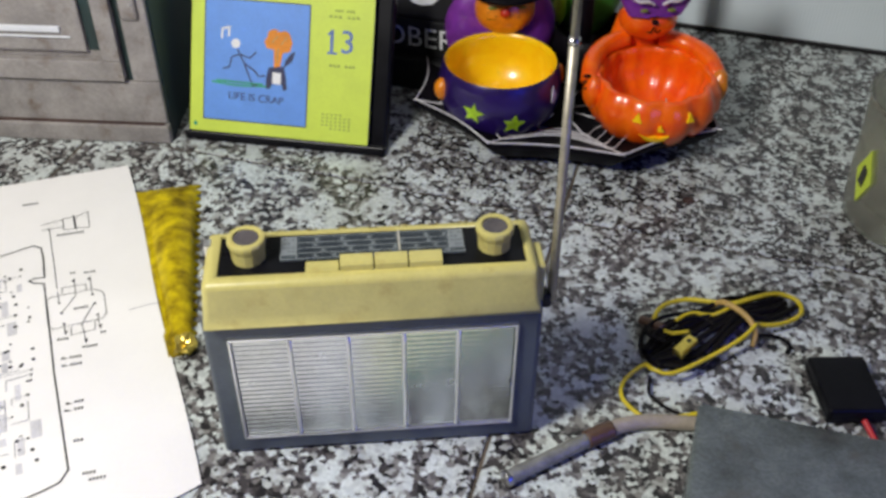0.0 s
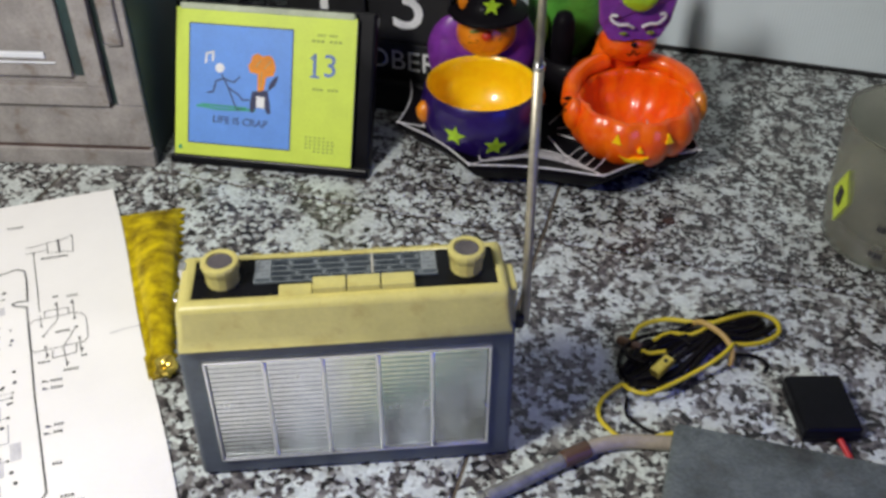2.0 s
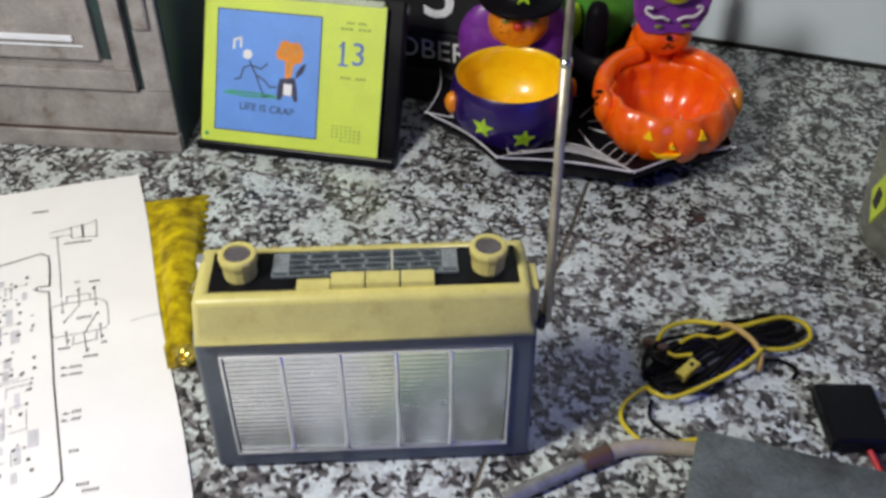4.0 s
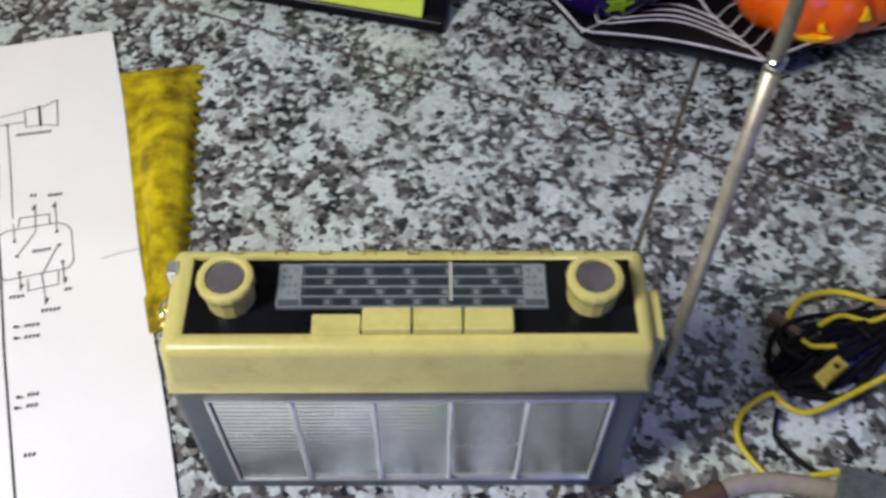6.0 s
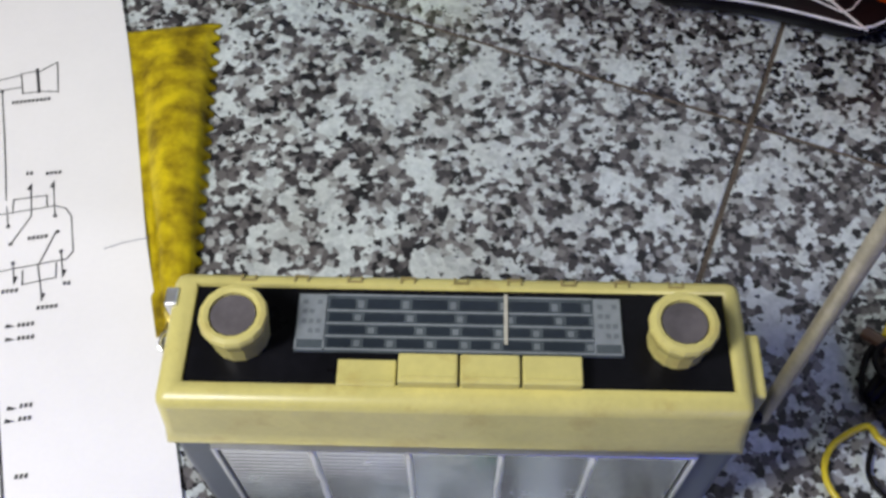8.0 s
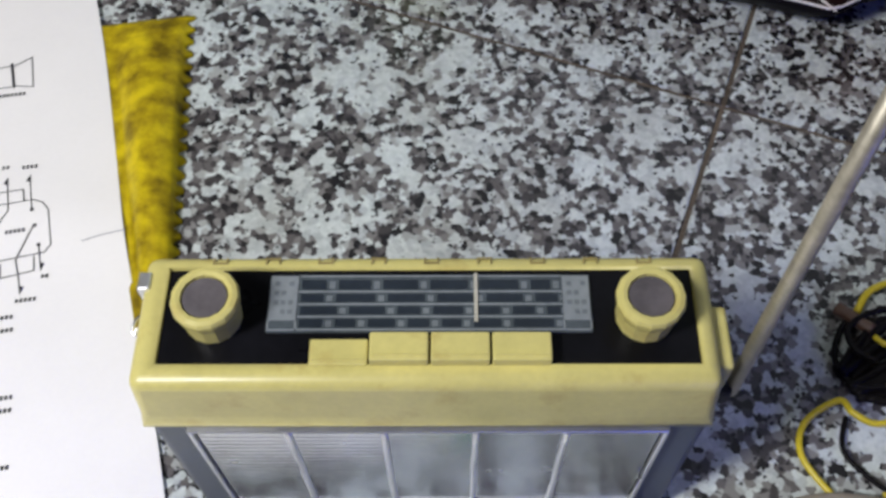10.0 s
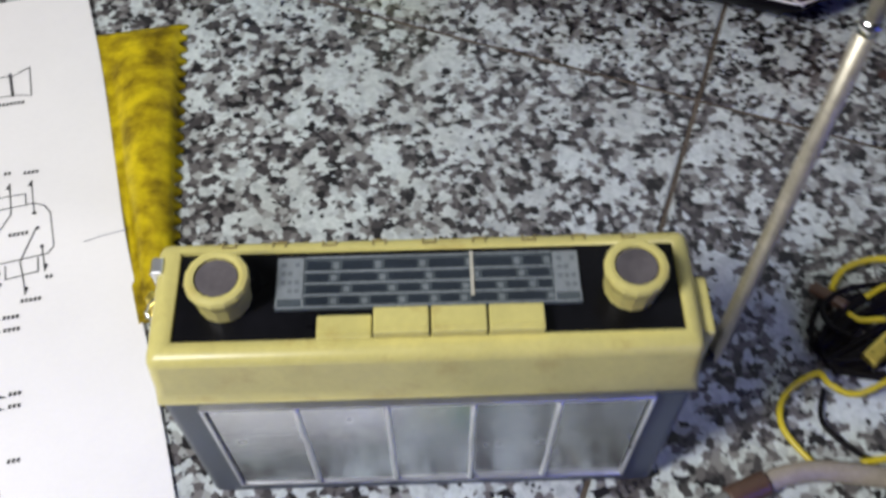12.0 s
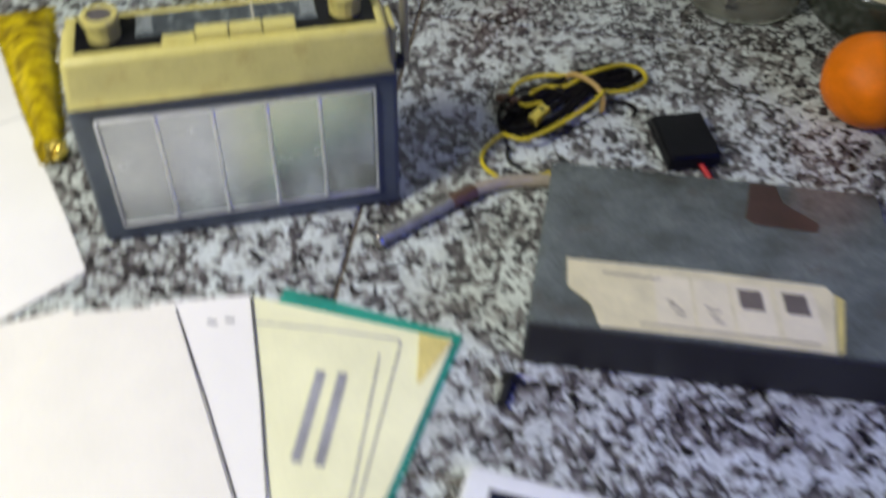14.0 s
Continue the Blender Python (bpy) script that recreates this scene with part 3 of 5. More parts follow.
def desk_calendar():
    m = easel((-0.1666, 0.3850, 0.010), (0.1666, -0.0405, 0.0), (0.1073, 0.441, 0.891))
    t = thing("desk_calendar", m, "lime-green page-a-day calendar leaning in a black plastic easel", "calendar")
    bm = bmesh.new()
    block(-0.004, 0.189, -0.004, 0.144, -0.022, -0.007, 0.003, 2, 0, bm)
    block(-0.004, 0.189, -0.0090, -0.0005, -0.019, 0.0005, 0.002, 2, 0, bm)
    part("holder", bm, BLACK, t, "black plastic holder")
    part("prop", block(0.03, 0.16, 0.004, 0.10, -0.055, -0.022, 0.004, 2), BLACK_MATT, t, "black rear prop")
    pad = part("pad", block(0.001, 0.1715, 0.001, 0.1355, -0.0072, -0.0004, 0.0004, 1), PAPER, t, "block of unused pages")
    part("torn_edge", block(0.004, 0.170, 0.1352, 0.1415, -0.006, 0.0006, 0.001, 1), GLUE, t, "white glued top edge")
    page = part("page", block(0.0005, 0.1725, 0.0, 0.1368, -0.0003, 0.0, 0), LIME, t, "lime-green printed page")
    part("picture", block(0.0137, 0.1130, 0.0119, 0.1231, 0.0, 0.0004), SKY_BLUE, page, "blue drawing of a stick figure and a fire")
    z = 0.00055
    part("grass", strokes([[(0.022, 0.047), (0.045, 0.045), (0.078, 0.0465)], [(0.026, 0.0485), (0.07, 0.0478)]], 0.0018, z), GREEN_INK, page)
    part("stick_figure", strokes([[(0.0455, 0.078), (0.052, 0.066), (0.0575, 0.053), (0.0610, 0.0455), (0.0655, 0.0475)],
                                  [(0.052, 0.066), (0.062, 0.060), (0.0665, 0.055), (0.072, 0.056)],
                                  [(0.0475, 0.074), (0.040, 0.071), (0.0375, 0.061), (0.032, 0.060)],
                                  [(0.0475, 0.074), (0.057, 0.071), (0.063, 0.0765)]], 0.0013, z), NAVY_INK, page)
    part("figure_head", prism(disc_outline(0.0435, 0.0835, 0.0044), 0.0004, 0.0006), WHITE_INK, page)
    part("note_mark", strokes([[(0.030, 0.088), (0.0305, 0.096), (0.037, 0.098), (0.0365, 0.090)]], 0.002, z), WHITE_INK, page)
    part("barbecue", prism([(0.0735, 0.0445), (0.077, 0.0445), (0.079, 0.049), (0.0885, 0.049), (0.090, 0.044), (0.0935, 0.0445), (0.0925, 0.055), (0.090, 0.066), (0.0755, 0.064), (0.0735, 0.055)], 0.0004, 0.0006), NAVY_INK, page)
    part("barbecue_lid", prism([(0.0905, 0.065), (0.0975, 0.071), (0.1005, 0.080), (0.0965, 0.0785), (0.091, 0.071)], 0.0004, 0.0006), NAVY_INK, page)
    part("white_patch", prism([(0.0795, 0.0495), (0.0875, 0.049), (0.0875, 0.0595), (0.0795, 0.0600)], 0.0006, 0.0008), WHITE_INK, page)
    part("flame", prism([(0.0805, 0.064), (0.0865, 0.066), (0.0885, 0.078), (0.0955, 0.080), (0.0975, 0.088), (0.0945, 0.096), (0.0905, 0.0985), (0.0850, 0.0970), (0.0800, 0.0995),
                         (0.0745, 0.097), (0.0735, 0.0915), (0.0705, 0.0875), (0.0730, 0.0815), (0.0800, 0.0805)], 0.0004, 0.0006), ORANGE_INK, page)
    part("flame_line", strokes([[(0.0835, 0.068), (0.084, 0.082)], [(0.0785, 0.087), (0.083, 0.093)], [(0.087, 0.086), (0.092, 0.0925)]], 0.0011, 0.00075), TAN, page)
    part("caption", lettering("LIFE IS CRAP", 0.0098), NAVY_INK, page, "small dark hand-lettered caption", m=pose(0.064, 0.0345, z, 0, 0, -2))
    part("day_number", lettering("13", 0.0295), BLUE_INK, page, "large blue day number", m=pose(0.1415, 0.0915, 0.0002))
    part("numeral_foot", strokes([[(0.1310, 0.0818), (0.1385, 0.0818)], [(0.1310, 0.0985), (0.1340, 0.1010)]], 0.0019, 0.0004), BLUE_INK, page)
    part("picture_border", strokes([[(0.0137, 0.0119), (0.1130, 0.0119), (0.1130, 0.1231), (0.0137, 0.1231), (0.0137, 0.0119)]], 0.0009, 0.0006), NAVY_INK, page)
    bm = bmesh.new()
    for x0, x1, y in ((0.131, 0.160, 0.1145), (0.136, 0.155, 0.1200), (0.133, 0.158, 0.0705)):
        n = 7
        for i in range(n):
            if i != 3:
                a = x0 + (x1 - x0) * i / n
                block(a, a + (x1 - x0) / n * 0.7, y - 0.0012, y + 0.0012, 0.0, 0.0004, 0, 1, 0, bm)
    tagged(part("small_lettering", bm, FAINT_INK, page), kind="stuff")
    bm = bmesh.new()
    for i in range(7):
        for j in range(5):
            if (i, j) not in ((0, 0), (1, 0), (5, 4), (6, 4)):
                block(0.1275 + i * 0.0042, 0.1275 + i * 0.0042 + 0.0022, 0.0115 + j * 0.0033, 0.0115 + j * 0.0033 + 0.0018, 0.0, 0.0003, 0, 1, 0, bm)
    tagged(part("month_grid", bm, FAINT_INK, page), kind="stuff")
    part("corner_mark", prism(disc_outline(0.006, 0.0065, 0.002), 0.0, 0.0004), GREEN_INK, page)


desk_calendar()


# ---- black October sign ----
def october_sign():
    m = pose(0.05, 0.47, 0, 0, 0, GRID)
    t = thing("block_calendar", m, "black wooden perpetual calendar with pale numerals and lettering", "calendar")
    part("base", block(-0.12, 0.062, -0.012, 0.05, 0, 0.034, 0.003), BLACK_MATT, t)
    part("month_block", block(-0.115, 0.060, -0.002, 0.045, 0.034, 0.0745, 0.002), BLACK_MATT, t)
    part("month_lettering", lettering("OCTOBER", 0.0305), SIGN_INK, t, "pale grey lettering", m=pose(-0.0235, -0.0026, 0.0545, 90, 0, 0))
    for x, ch in ((-0.071, "1"), (0.017, "3")):
        b = part("number_block", block(x - 0.042, x + 0.043, -0.002, 0.045, 0.0755, 0.160, 0.003), BLACK_MATT, t)
        part("numeral", lettering(ch, 0.085), SIGN_INK, b, "pale grey numeral", m=pose(x, -0.0026, 0.117, 90, 0, 0))


october_sign()


# ---- web-patterned plate and candy bowls ----
PLATE = (0.192, 0.392)
POINTS = [(-0.145, -0.011), (-0.0845, -0.089), (0.034, -0.117), (0.1325, -0.083), (0.147, 0.022), (0.081, 0.105), (-0.030, 0.128), (-0.128, 0.080)]


def plate_radius(a):
    """Distance from the plate's middle to its scalloped edge, and how far along that side it is."""
    d = Vector((math.cos(a), math.sin(a)))
    for p, q in zip(POINTS, POINTS[1:] + POINTS[:1]):
        p, q = Vector(p), Vector(q)
        if p.x * d.y - p.y * d.x >= -1e-9 and d.x * q.y - d.y * q.x > 0:
            e = q - p
            r = (p.x * e.y - p.y * e.x) / (d.x * e.y - d.y * e.x)
            k = (d * r - p).length / e.length
            return r, k
    return 0.14, 0.0


def web_plate():
    t = thing("web_plate", pose(*PLATE, 0), "glossy black eight-pointed plate with a painted white spider web", "plate")
    segs = 96

    def shape(f):
        return 0.0105 + 0.0240 * max(0.0, (f - 0.35) / 0.65) ** 1.15

    def rim(f, z, sag=0.05):
        out = []
        for i in range(segs):
            a = 2 * math.pi * i / segs
            r, k = plate_radius(a)
            r *= f * (1 - sag * math.sin(math.pi * k))
            out.append((r * math.cos(a), r * math.sin(a), z))
        return out

    bm = bmesh.new()
    loops = [(f, shape(f)) for f in (0.2, 0.35, 0.46, 0.59, 0.72, 0.86, 0.95, 1.0)] + [(1.008, 0.0325), (0.98, 0.027), (0.88, 0.014), (0.74, 0.003), (0.70, 0.0)]
    rings = [[bm.verts.new(p) for p in rim(f, z)] for f, z in loops]
    for a, b in zip(rings, rings[1:]):
        for i in range(segs):
            bm.faces.new((a[i], a[(i + 1) % segs], b[(i + 1) % segs], b[i]))
    bm.faces.new(rings[0])
    bm.faces.new(rings[-1])
    dish = part("dish", bm, BLACK_GLAZE, t, smooth=True)
    for x, y in POINTS:
        pts = [(x * f, y * f, shape(f) + 0.0010) for f in (0.1, 0.35, 0.46, 0.59, 0.72, 0.86, 1.0)]
        part("web_ray", tube(pts, 0.0008, 6), WHITE_GLAZE, dish)
    for f in (0.46, 0.59, 0.72, 0.84, 0.99):
        part("web_thread", tube(rim(f, shape(f) + 0.0010, 0.05 if f > 0.9 else 0.17), 0.0006 if f < 0.9 else 0.0008, 6, True, smooth_line=False), WHITE_GLAZE, dish)


web_plate()


def on_wall(outline, c, r_of_z, face, thick=0.0007):
    """Lays a flat outline (x across, y up) on the wall of a turned pot. face: the angle of its middle."""
    bm = bmesh.new()
    front, back = [], []
    for x, z in outline:
        r = r_of_z(z)
        a = face + x / max(r, 0.01)
        for ring, k in ((front, thick), (back, -0.006)):
            ring.append(bm.verts.new((c[0] + (r + k) * math.cos(a), c[1] + (r + k) * math.sin(a), c[2] + z)))
    n = len(front)
    mid = bm.verts.new(sum((v.co for v in front), Vector()) / n)
    for i in range(n):
        bm.faces.new((front[i], front[(i + 1) % n], mid))
        bm.faces.new((front[i], back[i], back[(i + 1) % n], front[(i + 1) % n]))
    return bm


def radius_at(profile):
    def r(z):
        for (r0, z0), (r1, z1) in zip(profile, profile[1:]):
            if z0 <= z <= z1:
                return r0 + (r1 - r0) * (z - z0) / max(1e-6, z1 - z0)
        return profile[-1][0]
    return r


def witch_bowl():
    t = thing("candy_bowl", pose(0.128, 0.379, 0.0140), "dark blue ceramic candy bowl with a cat in a witch hat", "candy bowl", "candy bowls on the plate")
    outer = [(0.036, 0), (0.043, 0.002), (0.0525, 0.014), (0.0572, 0.030), (0.0575, 0.042), (0.0555, 0.053), (0.0535, 0.060)]
    inner = [(0.0500, 0.0605), (0.0490, 0.056), (0.0515, 0.042), (0.045, 0.022), (0.030, 0.010), (0.0, 0.007)]
    bowl = part("bowl", lathe(outer + [(0.0520, 0.0622)], 48, caps=(True, False)), NAVY_GLAZE, t, smooth=True)
    part("lining", lathe([(0.0520, 0.0622)] + inner, 48, caps=(False, False)), YELLOW_GLAZE, bowl, "bright yellow glazed inside", True)
    r = radius_at(outer)
    for a, z, s in ((-122, 0.036, 0.0105), (-84, 0.027, 0.0105)):
        part("star", on_wall(star_outline(0, z, s, 0.15), (0, 0, 0), r, math.radians(a), 0.0012), LIME_GLAZE, bowl, "lime-green star")
    part("drop", on_wall([(0, 0.052), (0.004, 0.042), (0.0036, 0.037), (0, 0.035), (-0.0036, 0.037), (-0.004, 0.042)], (0, 0, 0), r, math.radians(-38)), WHITE_GLAZE, bowl)
    part("paw", blob((-0.055, -0.012, 0.041), (0.0075, 0.009, 0.011), 0.1), AMBER_GLAZE, t, "amber paw", True)
    part("paw", blob((0.056, 0.006, 0.041), (0.0065, 0.009, 0.011), 0.1), AMBER_GLAZE, t, "amber paw", True)
    part("cape", blob((0.0105, 0.073, 0.056), (0.055, 0.019, 0.057), 0.08, 28, 18), PURPLE_GLAZE, t, "purple glazed cape", True)
    part("head", blob((0.0115, 0.062, 0.0825), (0.030, 0.024, 0.024), 0.06, 24, 16), AMBER_GLAZE, t, "amber glazed cat head", True)
    part("nose", blob((0.0085, 0.0385, 0.0885), (0.0052, 0.004, 0.0048), 0), RED_GLAZE, t, smooth=True)
    for s in (-1, 1):
        part("eye", blob((0.0105 + s * 0.0140, 0.0418, 0.0925), (0.0045, 0.002, 0.0014), 0, 12, 8), MOSS_EYE, t, "olive painted eye", True)
        for k in (-1, 1):
            part("whisker", tube([(0.0105 + s * 0.010, 0.0392, 0.0835 + k * 0.001), (0.0105 + s * 0.019, 0.0440, 0.0835 + k * 0.0035)], 0.0004, 5, smooth_line=False), BLACK_GLAZE, t)
        part("ear", blob((0.0115 + s * 0.021, 0.063, 0.1165), (0.0075, 0.006, 0.014), 0.1), AMBER_GLAZE, t, smooth=True)
    hat = part("hat", lathe([(0.0, 0.0), (0.038, 0.001), (0.0395, 0.003), (0.037, 0.0055), (0.025, 0.007), (0.021, 0.018), (0.016, 0.034), (0.009, 0.050), (0.0, 0.056)], 36, centre=(0.0125, 0.064, 0.1010)),
               BLACK_GLAZE, t, "black glazed witch hat", True)
    part("hat_star", prism(star_outline(0, 0, 0.0095, 0.1), 0, 0.0012), LIME_GLAZE, hat, "lime-green star", m=pose(0.0125, 0.0405, 0.1185, 78, 0, 0))


def pumpkin_bowl():
    t = thing("candy_bowl", pose(0.267, 0.350, 0.0155), "orange ceramic pumpkin candy bowl with a masked cat", "candy bowl", "candy bowls on the plate")
    outer = [(0.034, 0), (0.042, 0.003), (0.055, 0.016), (0.0625, 0.032), (0.0615, 0.045), (0.0560, 0.055)]
    inner = [(0.0490, 0.056), (0.0500, 0.048), (0.047, 0.030), (0.034, 0.013), (0.0, 0.008)]
    bowl = part("bowl", lathe(outer + [(0.0525, 0.0580)] + inner, 72, 11, 0.07), ORANGE_GLAZE, t, smooth=True)
    r = radius_at([(a * 0.985, b) for a, b in outer])
    for a, o in ((-117, [(0, 0.050), (0.0042, 0.041), (-0.0042, 0.042)]), (-73, [(0, 0.050), (0.0036, 0.042), (-0.0036, 0.042)]), (-97, [(0, 0.039), (0.0026, 0.035), (-0.0026, 0.035)])):
        part("pumpkin_feature", on_wall(o, (0, 0, 0), r, math.radians(a), 0.0030), YELLOW_GLAZE, bowl)
    mouth = [(-0.014, 0.030), (-0.007, 0.0255), (0.0, 0.0265), (0.006, 0.0255), (0.012, 0.029), (0.007, 0.0225), (0.0, 0.0208), (-0.007, 0.0225)]
    part("pumpkin_mouth", on_wall(mouth, (0, 0, 0), r, math.radians(-101), 0.0030), YELLOW_GLAZE, bowl)
    for x, y in ((-0.058, -0.006), (0.060, -0.004)):
        part("paw", blob((x, y, 0.044), (0.009, 0.011, 0.016), 0.12), AMBER_GLAZE if x > 0 else ORANGE_GLAZE, t, smooth=True)
        for k in range(3 if x < 0 else 1):
            part("stripe", blob((x - 0.006, y - 0.004 + 0.004 * k, 0.050 + 0.004 * k), (0.004, 0.0014, 0.0016), 0, 10, 6), BLACK_GLAZE, t, smooth=True)
    for k in (-1, 1):
        part("arm", tube([(k * 0.016, 0.052, 0.066), (k * 0.038, 0.043, 0.063), (k * 0.054, 0.022, 0.060), (k * 0.060, 0.002, 0.050)], 0.0085, 14), ORANGE_GLAZE, t, "orange glazed arm along the rim", True)
    part("neck", lathe([(0.034, 0), (0.031, 0.012), (0.026, 0.028), (0.022, 0.044)], 32, centre=(0.0, 0.066, 0.042), flat=0.5), ORANGE_GLAZE, t, smooth=True)
    part("head", blob((0.0, 0.045, 0.090), (0.0275, 0.021, 0.019), 0.05, 24, 16), ORANGE_GLAZE, t, "orange glazed cat head", True)
    part("nose", blob((0.0, 0.0240, 0.0955), (0.003, 0.003, 0.0025), 0, 12, 8), BLACK_GLAZE, t, smooth=True)
    part("mouth", tube([(-0.007, 0.0255, 0.0870), (-0.003, 0.0240, 0.0850), (0.0, 0.0236, 0.0905), (0.003, 0.0240, 0.0850), (0.007, 0.0255, 0.0870)], 0.0005, 6), BLACK_GLAZE, t)
    out = [(-0.036, 0.036), (-0.033, 0.012), (-0.024, -0.003), (-0.010, -0.004), (0.0, -0.002), (0.010, -0.004), (0.024, -0.003), (0.033, 0.012), (0.037, 0.036), (0.034, 0.052), (0.022, 0.036), (-0.020, 0.036), (-0.032, 0.052)]
    bm = bmesh.new()
    rows = []
    for y, k in ((-0.001, 0.93), (-0.004, 1.0), (-0.012, 0.97), (-0.03, 0.8)):
        rows.append([bm.verts.new((x * k, -y + (abs(x) * 14) ** 2 * 0.02, 0.012 + (z - 0.012) * k)) for x, z in out])
    for a, b in zip(rows, rows[1:]):
        for i in range(len(out)):
            bm.faces.new((a[i], a[(i + 1) % len(out)], b[(i + 1) % len(out)], b[i]))
    bm.faces.new(rows[0])
    bm.faces.new(rows[-1])
    mask = part("mask", bm, PURPLE_GLAZE, t, "purple glazed mask with white scrolls", m=pose(0, 0.0215, 0.1035), smooth=False)
    for s in (-1, 1):
        part("scroll", tube([(s * 0.004, -0.0005, 0.011), (s * 0.010, -0.0015, 0.0145), (s * 0.018, -0.001, 0.0145), (s * 0.0245, 0.001, 0.019), (s * 0.024, 0.001, 0.023), (s * 0.0195, 0.0, 0.0225)], 0.0015, 6), WHITE_GLAZE, mask)
        part("eye", blob((s * 0.0125, -0.001, 0.0055), (0.004, 0.0015, 0.0018), 0, 12, 8), MOSS_EYE, mask, smooth=True)
    part("stalk", blob((0.001, 0.024, 0.1425), (0.017, 0.009, 0.012), 0.2), LIME_GLAZE, t, "lime-green top", True)


def green_bowl():
    t = thing("candy_bowl", pose(0.232, 0.453, 0.0120), "green glazed ceramic candy bowl with a dark figure behind the others", "candy bowl", "candy bowls on the plate")
    outer = [(0.026, 0), (0.034, 0.004), (0.042, 0.02), (0.043, 0.04), (0.040, 0.055), (0.037, 0.056), (0.036, 0.04), (0.02, 0.01), (0.0, 0.008)]
    part("bowl", lathe(outer, 40), BLACK_GLAZE, t, "black glazed bowl", True)
    part("body", blob((-0.004, 0.036, 0.082), (0.040, 0.020, 0.055), 0.08, 24, 18), GREEN_GLAZE, t, "green glazed body", True)
    part("arm", lathe([(0.0, -0.036), (0.007, -0.034), (0.0105, -0.026), (0.0115, 0.0), (0.011, 0.026), (0.0075, 0.034), (0.0, 0.037)], 20, centre=(-0.017, -0.012, 0.066)), BLACK_GLAZE, t, "black glazed arm", True)
    part("collar", blob((-0.034, 0.014, 0.070), (0.007, 0.006, 0.020), 0.05, 14, 10), LIME_GLAZE, t, "lime-green collar", True)
    part("side", blob((0.079, 0.03, 0.082), (0.010, 0.012, 0.05), 0.05), AMBER_GLAZE, t, "amber side figure", True)


witch_bowl()
pumpkin_bowl()
green_bowl()


# ---- grey cabinet ----
def cabinet():
    m = pose(-0.183, 0.381, 0, 0, 0, -8.1)
    t = thing("cabinet", m, "old grey painted cabinet with a panelled door on the counter", "cabinet")
    bm = bmesh.new()
    block(-0.56, -0.0, 0.003, 0.30, 0.0, 0.62, 0.002, 1, 0, bm)
    part("body", bm, TEAL, t, "dark teal carcass side")
    bm = bmesh.new()
    block(-0.56, 0.0, -0.006, 0.004, 0.0, 0.0190, 0.002, 2, 0, bm)
    block(-0.56, -0.0015, -0.001, 0.004, 0.0195, 0.064, 0.0015, 2, 0, bm)
    block(-0.0255, -0.0015, -0.001, 0.004, 0.0645, 0.62, 0.0015, 2, 0, bm)
    part("face_frame", bm, OLD_PAINT, t, "scuffed grey face frame")
    door = part("door", block(-0.379, -0.0485, 0.0015, 0.003, 0.087, 0.60), OLD_PAINT, t, "grey panelled cabinet door")
    part("bottom_rail", block(-0.40, -0.0315, -0.006, 0.003, 0.0665, 0.0865, 0.0012, 2), OLD_PAINT, door)
    part("stile", block(-0.0478, -0.0315, -0.0058, 0.003, 0.0868, 0.60, 0.0012, 2), OLD_PAINT, door)
    part("stile", block(-0.40, -0.3795, -0.0058, 0.003, 0.0868, 0.60, 0.0012, 2), OLD_PAINT, door)
    bm = bmesh.new()
    block(-0.372, -0.0600, -0.0040, 0.0015, 0.0945, 0.59, 0.0028, 2, 0, bm)
    part("raised_field", bm, OLD_PAINT, door)
    part("moulding", block(-0.36, -0.0795, -0.0068, -0.0042, 0.1145, 0.1205, 0.001, 2), WHITE_PLASTIC, door, "chipped white moulding strip")
    part("moulding", block(-0.36, -0.0715, -0.0062, -0.0042, 0.1090, 0.1108, 0.0008, 2), WHITE_PLASTIC, door, "thin chipped white strip")
    # dark strip that fills the groove between raised field and right stile
    part("recess_strip", block(-0.0598, -0.0480, 0.0008, 0.0020, 0.0945, 0.59), TEAL, door, "dark teal strip in the recess")
    part("grime_line", block(-0.55, -0.004, -0.0035, 0.0, 0.0188, 0.0205), RUST, t, "dark grime along the bottom joint")
    part("rust_stain", prism([(-0.30, 0.0), (-0.190, 0.0), (-0.176, 0.003), (-0.183, 0.008), (-0.188, 0.012), (-0.195, 0.019), (-0.30, 0.022)], 0, 0.0005), STAINED, t, "ochre rust stain", m=pose(0, -0.0012, 0.0215, 90, 0, 0))
    part("hinge", block(-0.0240, -0.0085, -0.0045, -0.0008, 0.128, 0.19, 0.0035, 3), OLD_PAINT, t, "painted-over hinge plate")
    part("hinge_screw", blob((-0.0125, -0.0048, 0.1425), (0.0016, 0.0010, 0.0016), 0, 10, 6), STEEL, t)


cabinet()


# ---- service sheet ----
def sheet_height(x, y):
    """The folded sheet's lift above the counter."""
    v = (y + 0.1) / 0.45
    ridge = 0.0022 * math.exp(-((y - 0.150 + 0.28 * (x + 0.166)) / 0.02) ** 2)
    return 0.0026 + ridge + 0.0013 * math.sin(7 * x + 9 * y) * v + 0.010 * max(0.0, (x * -1 - 0.30)) * (y > 0)


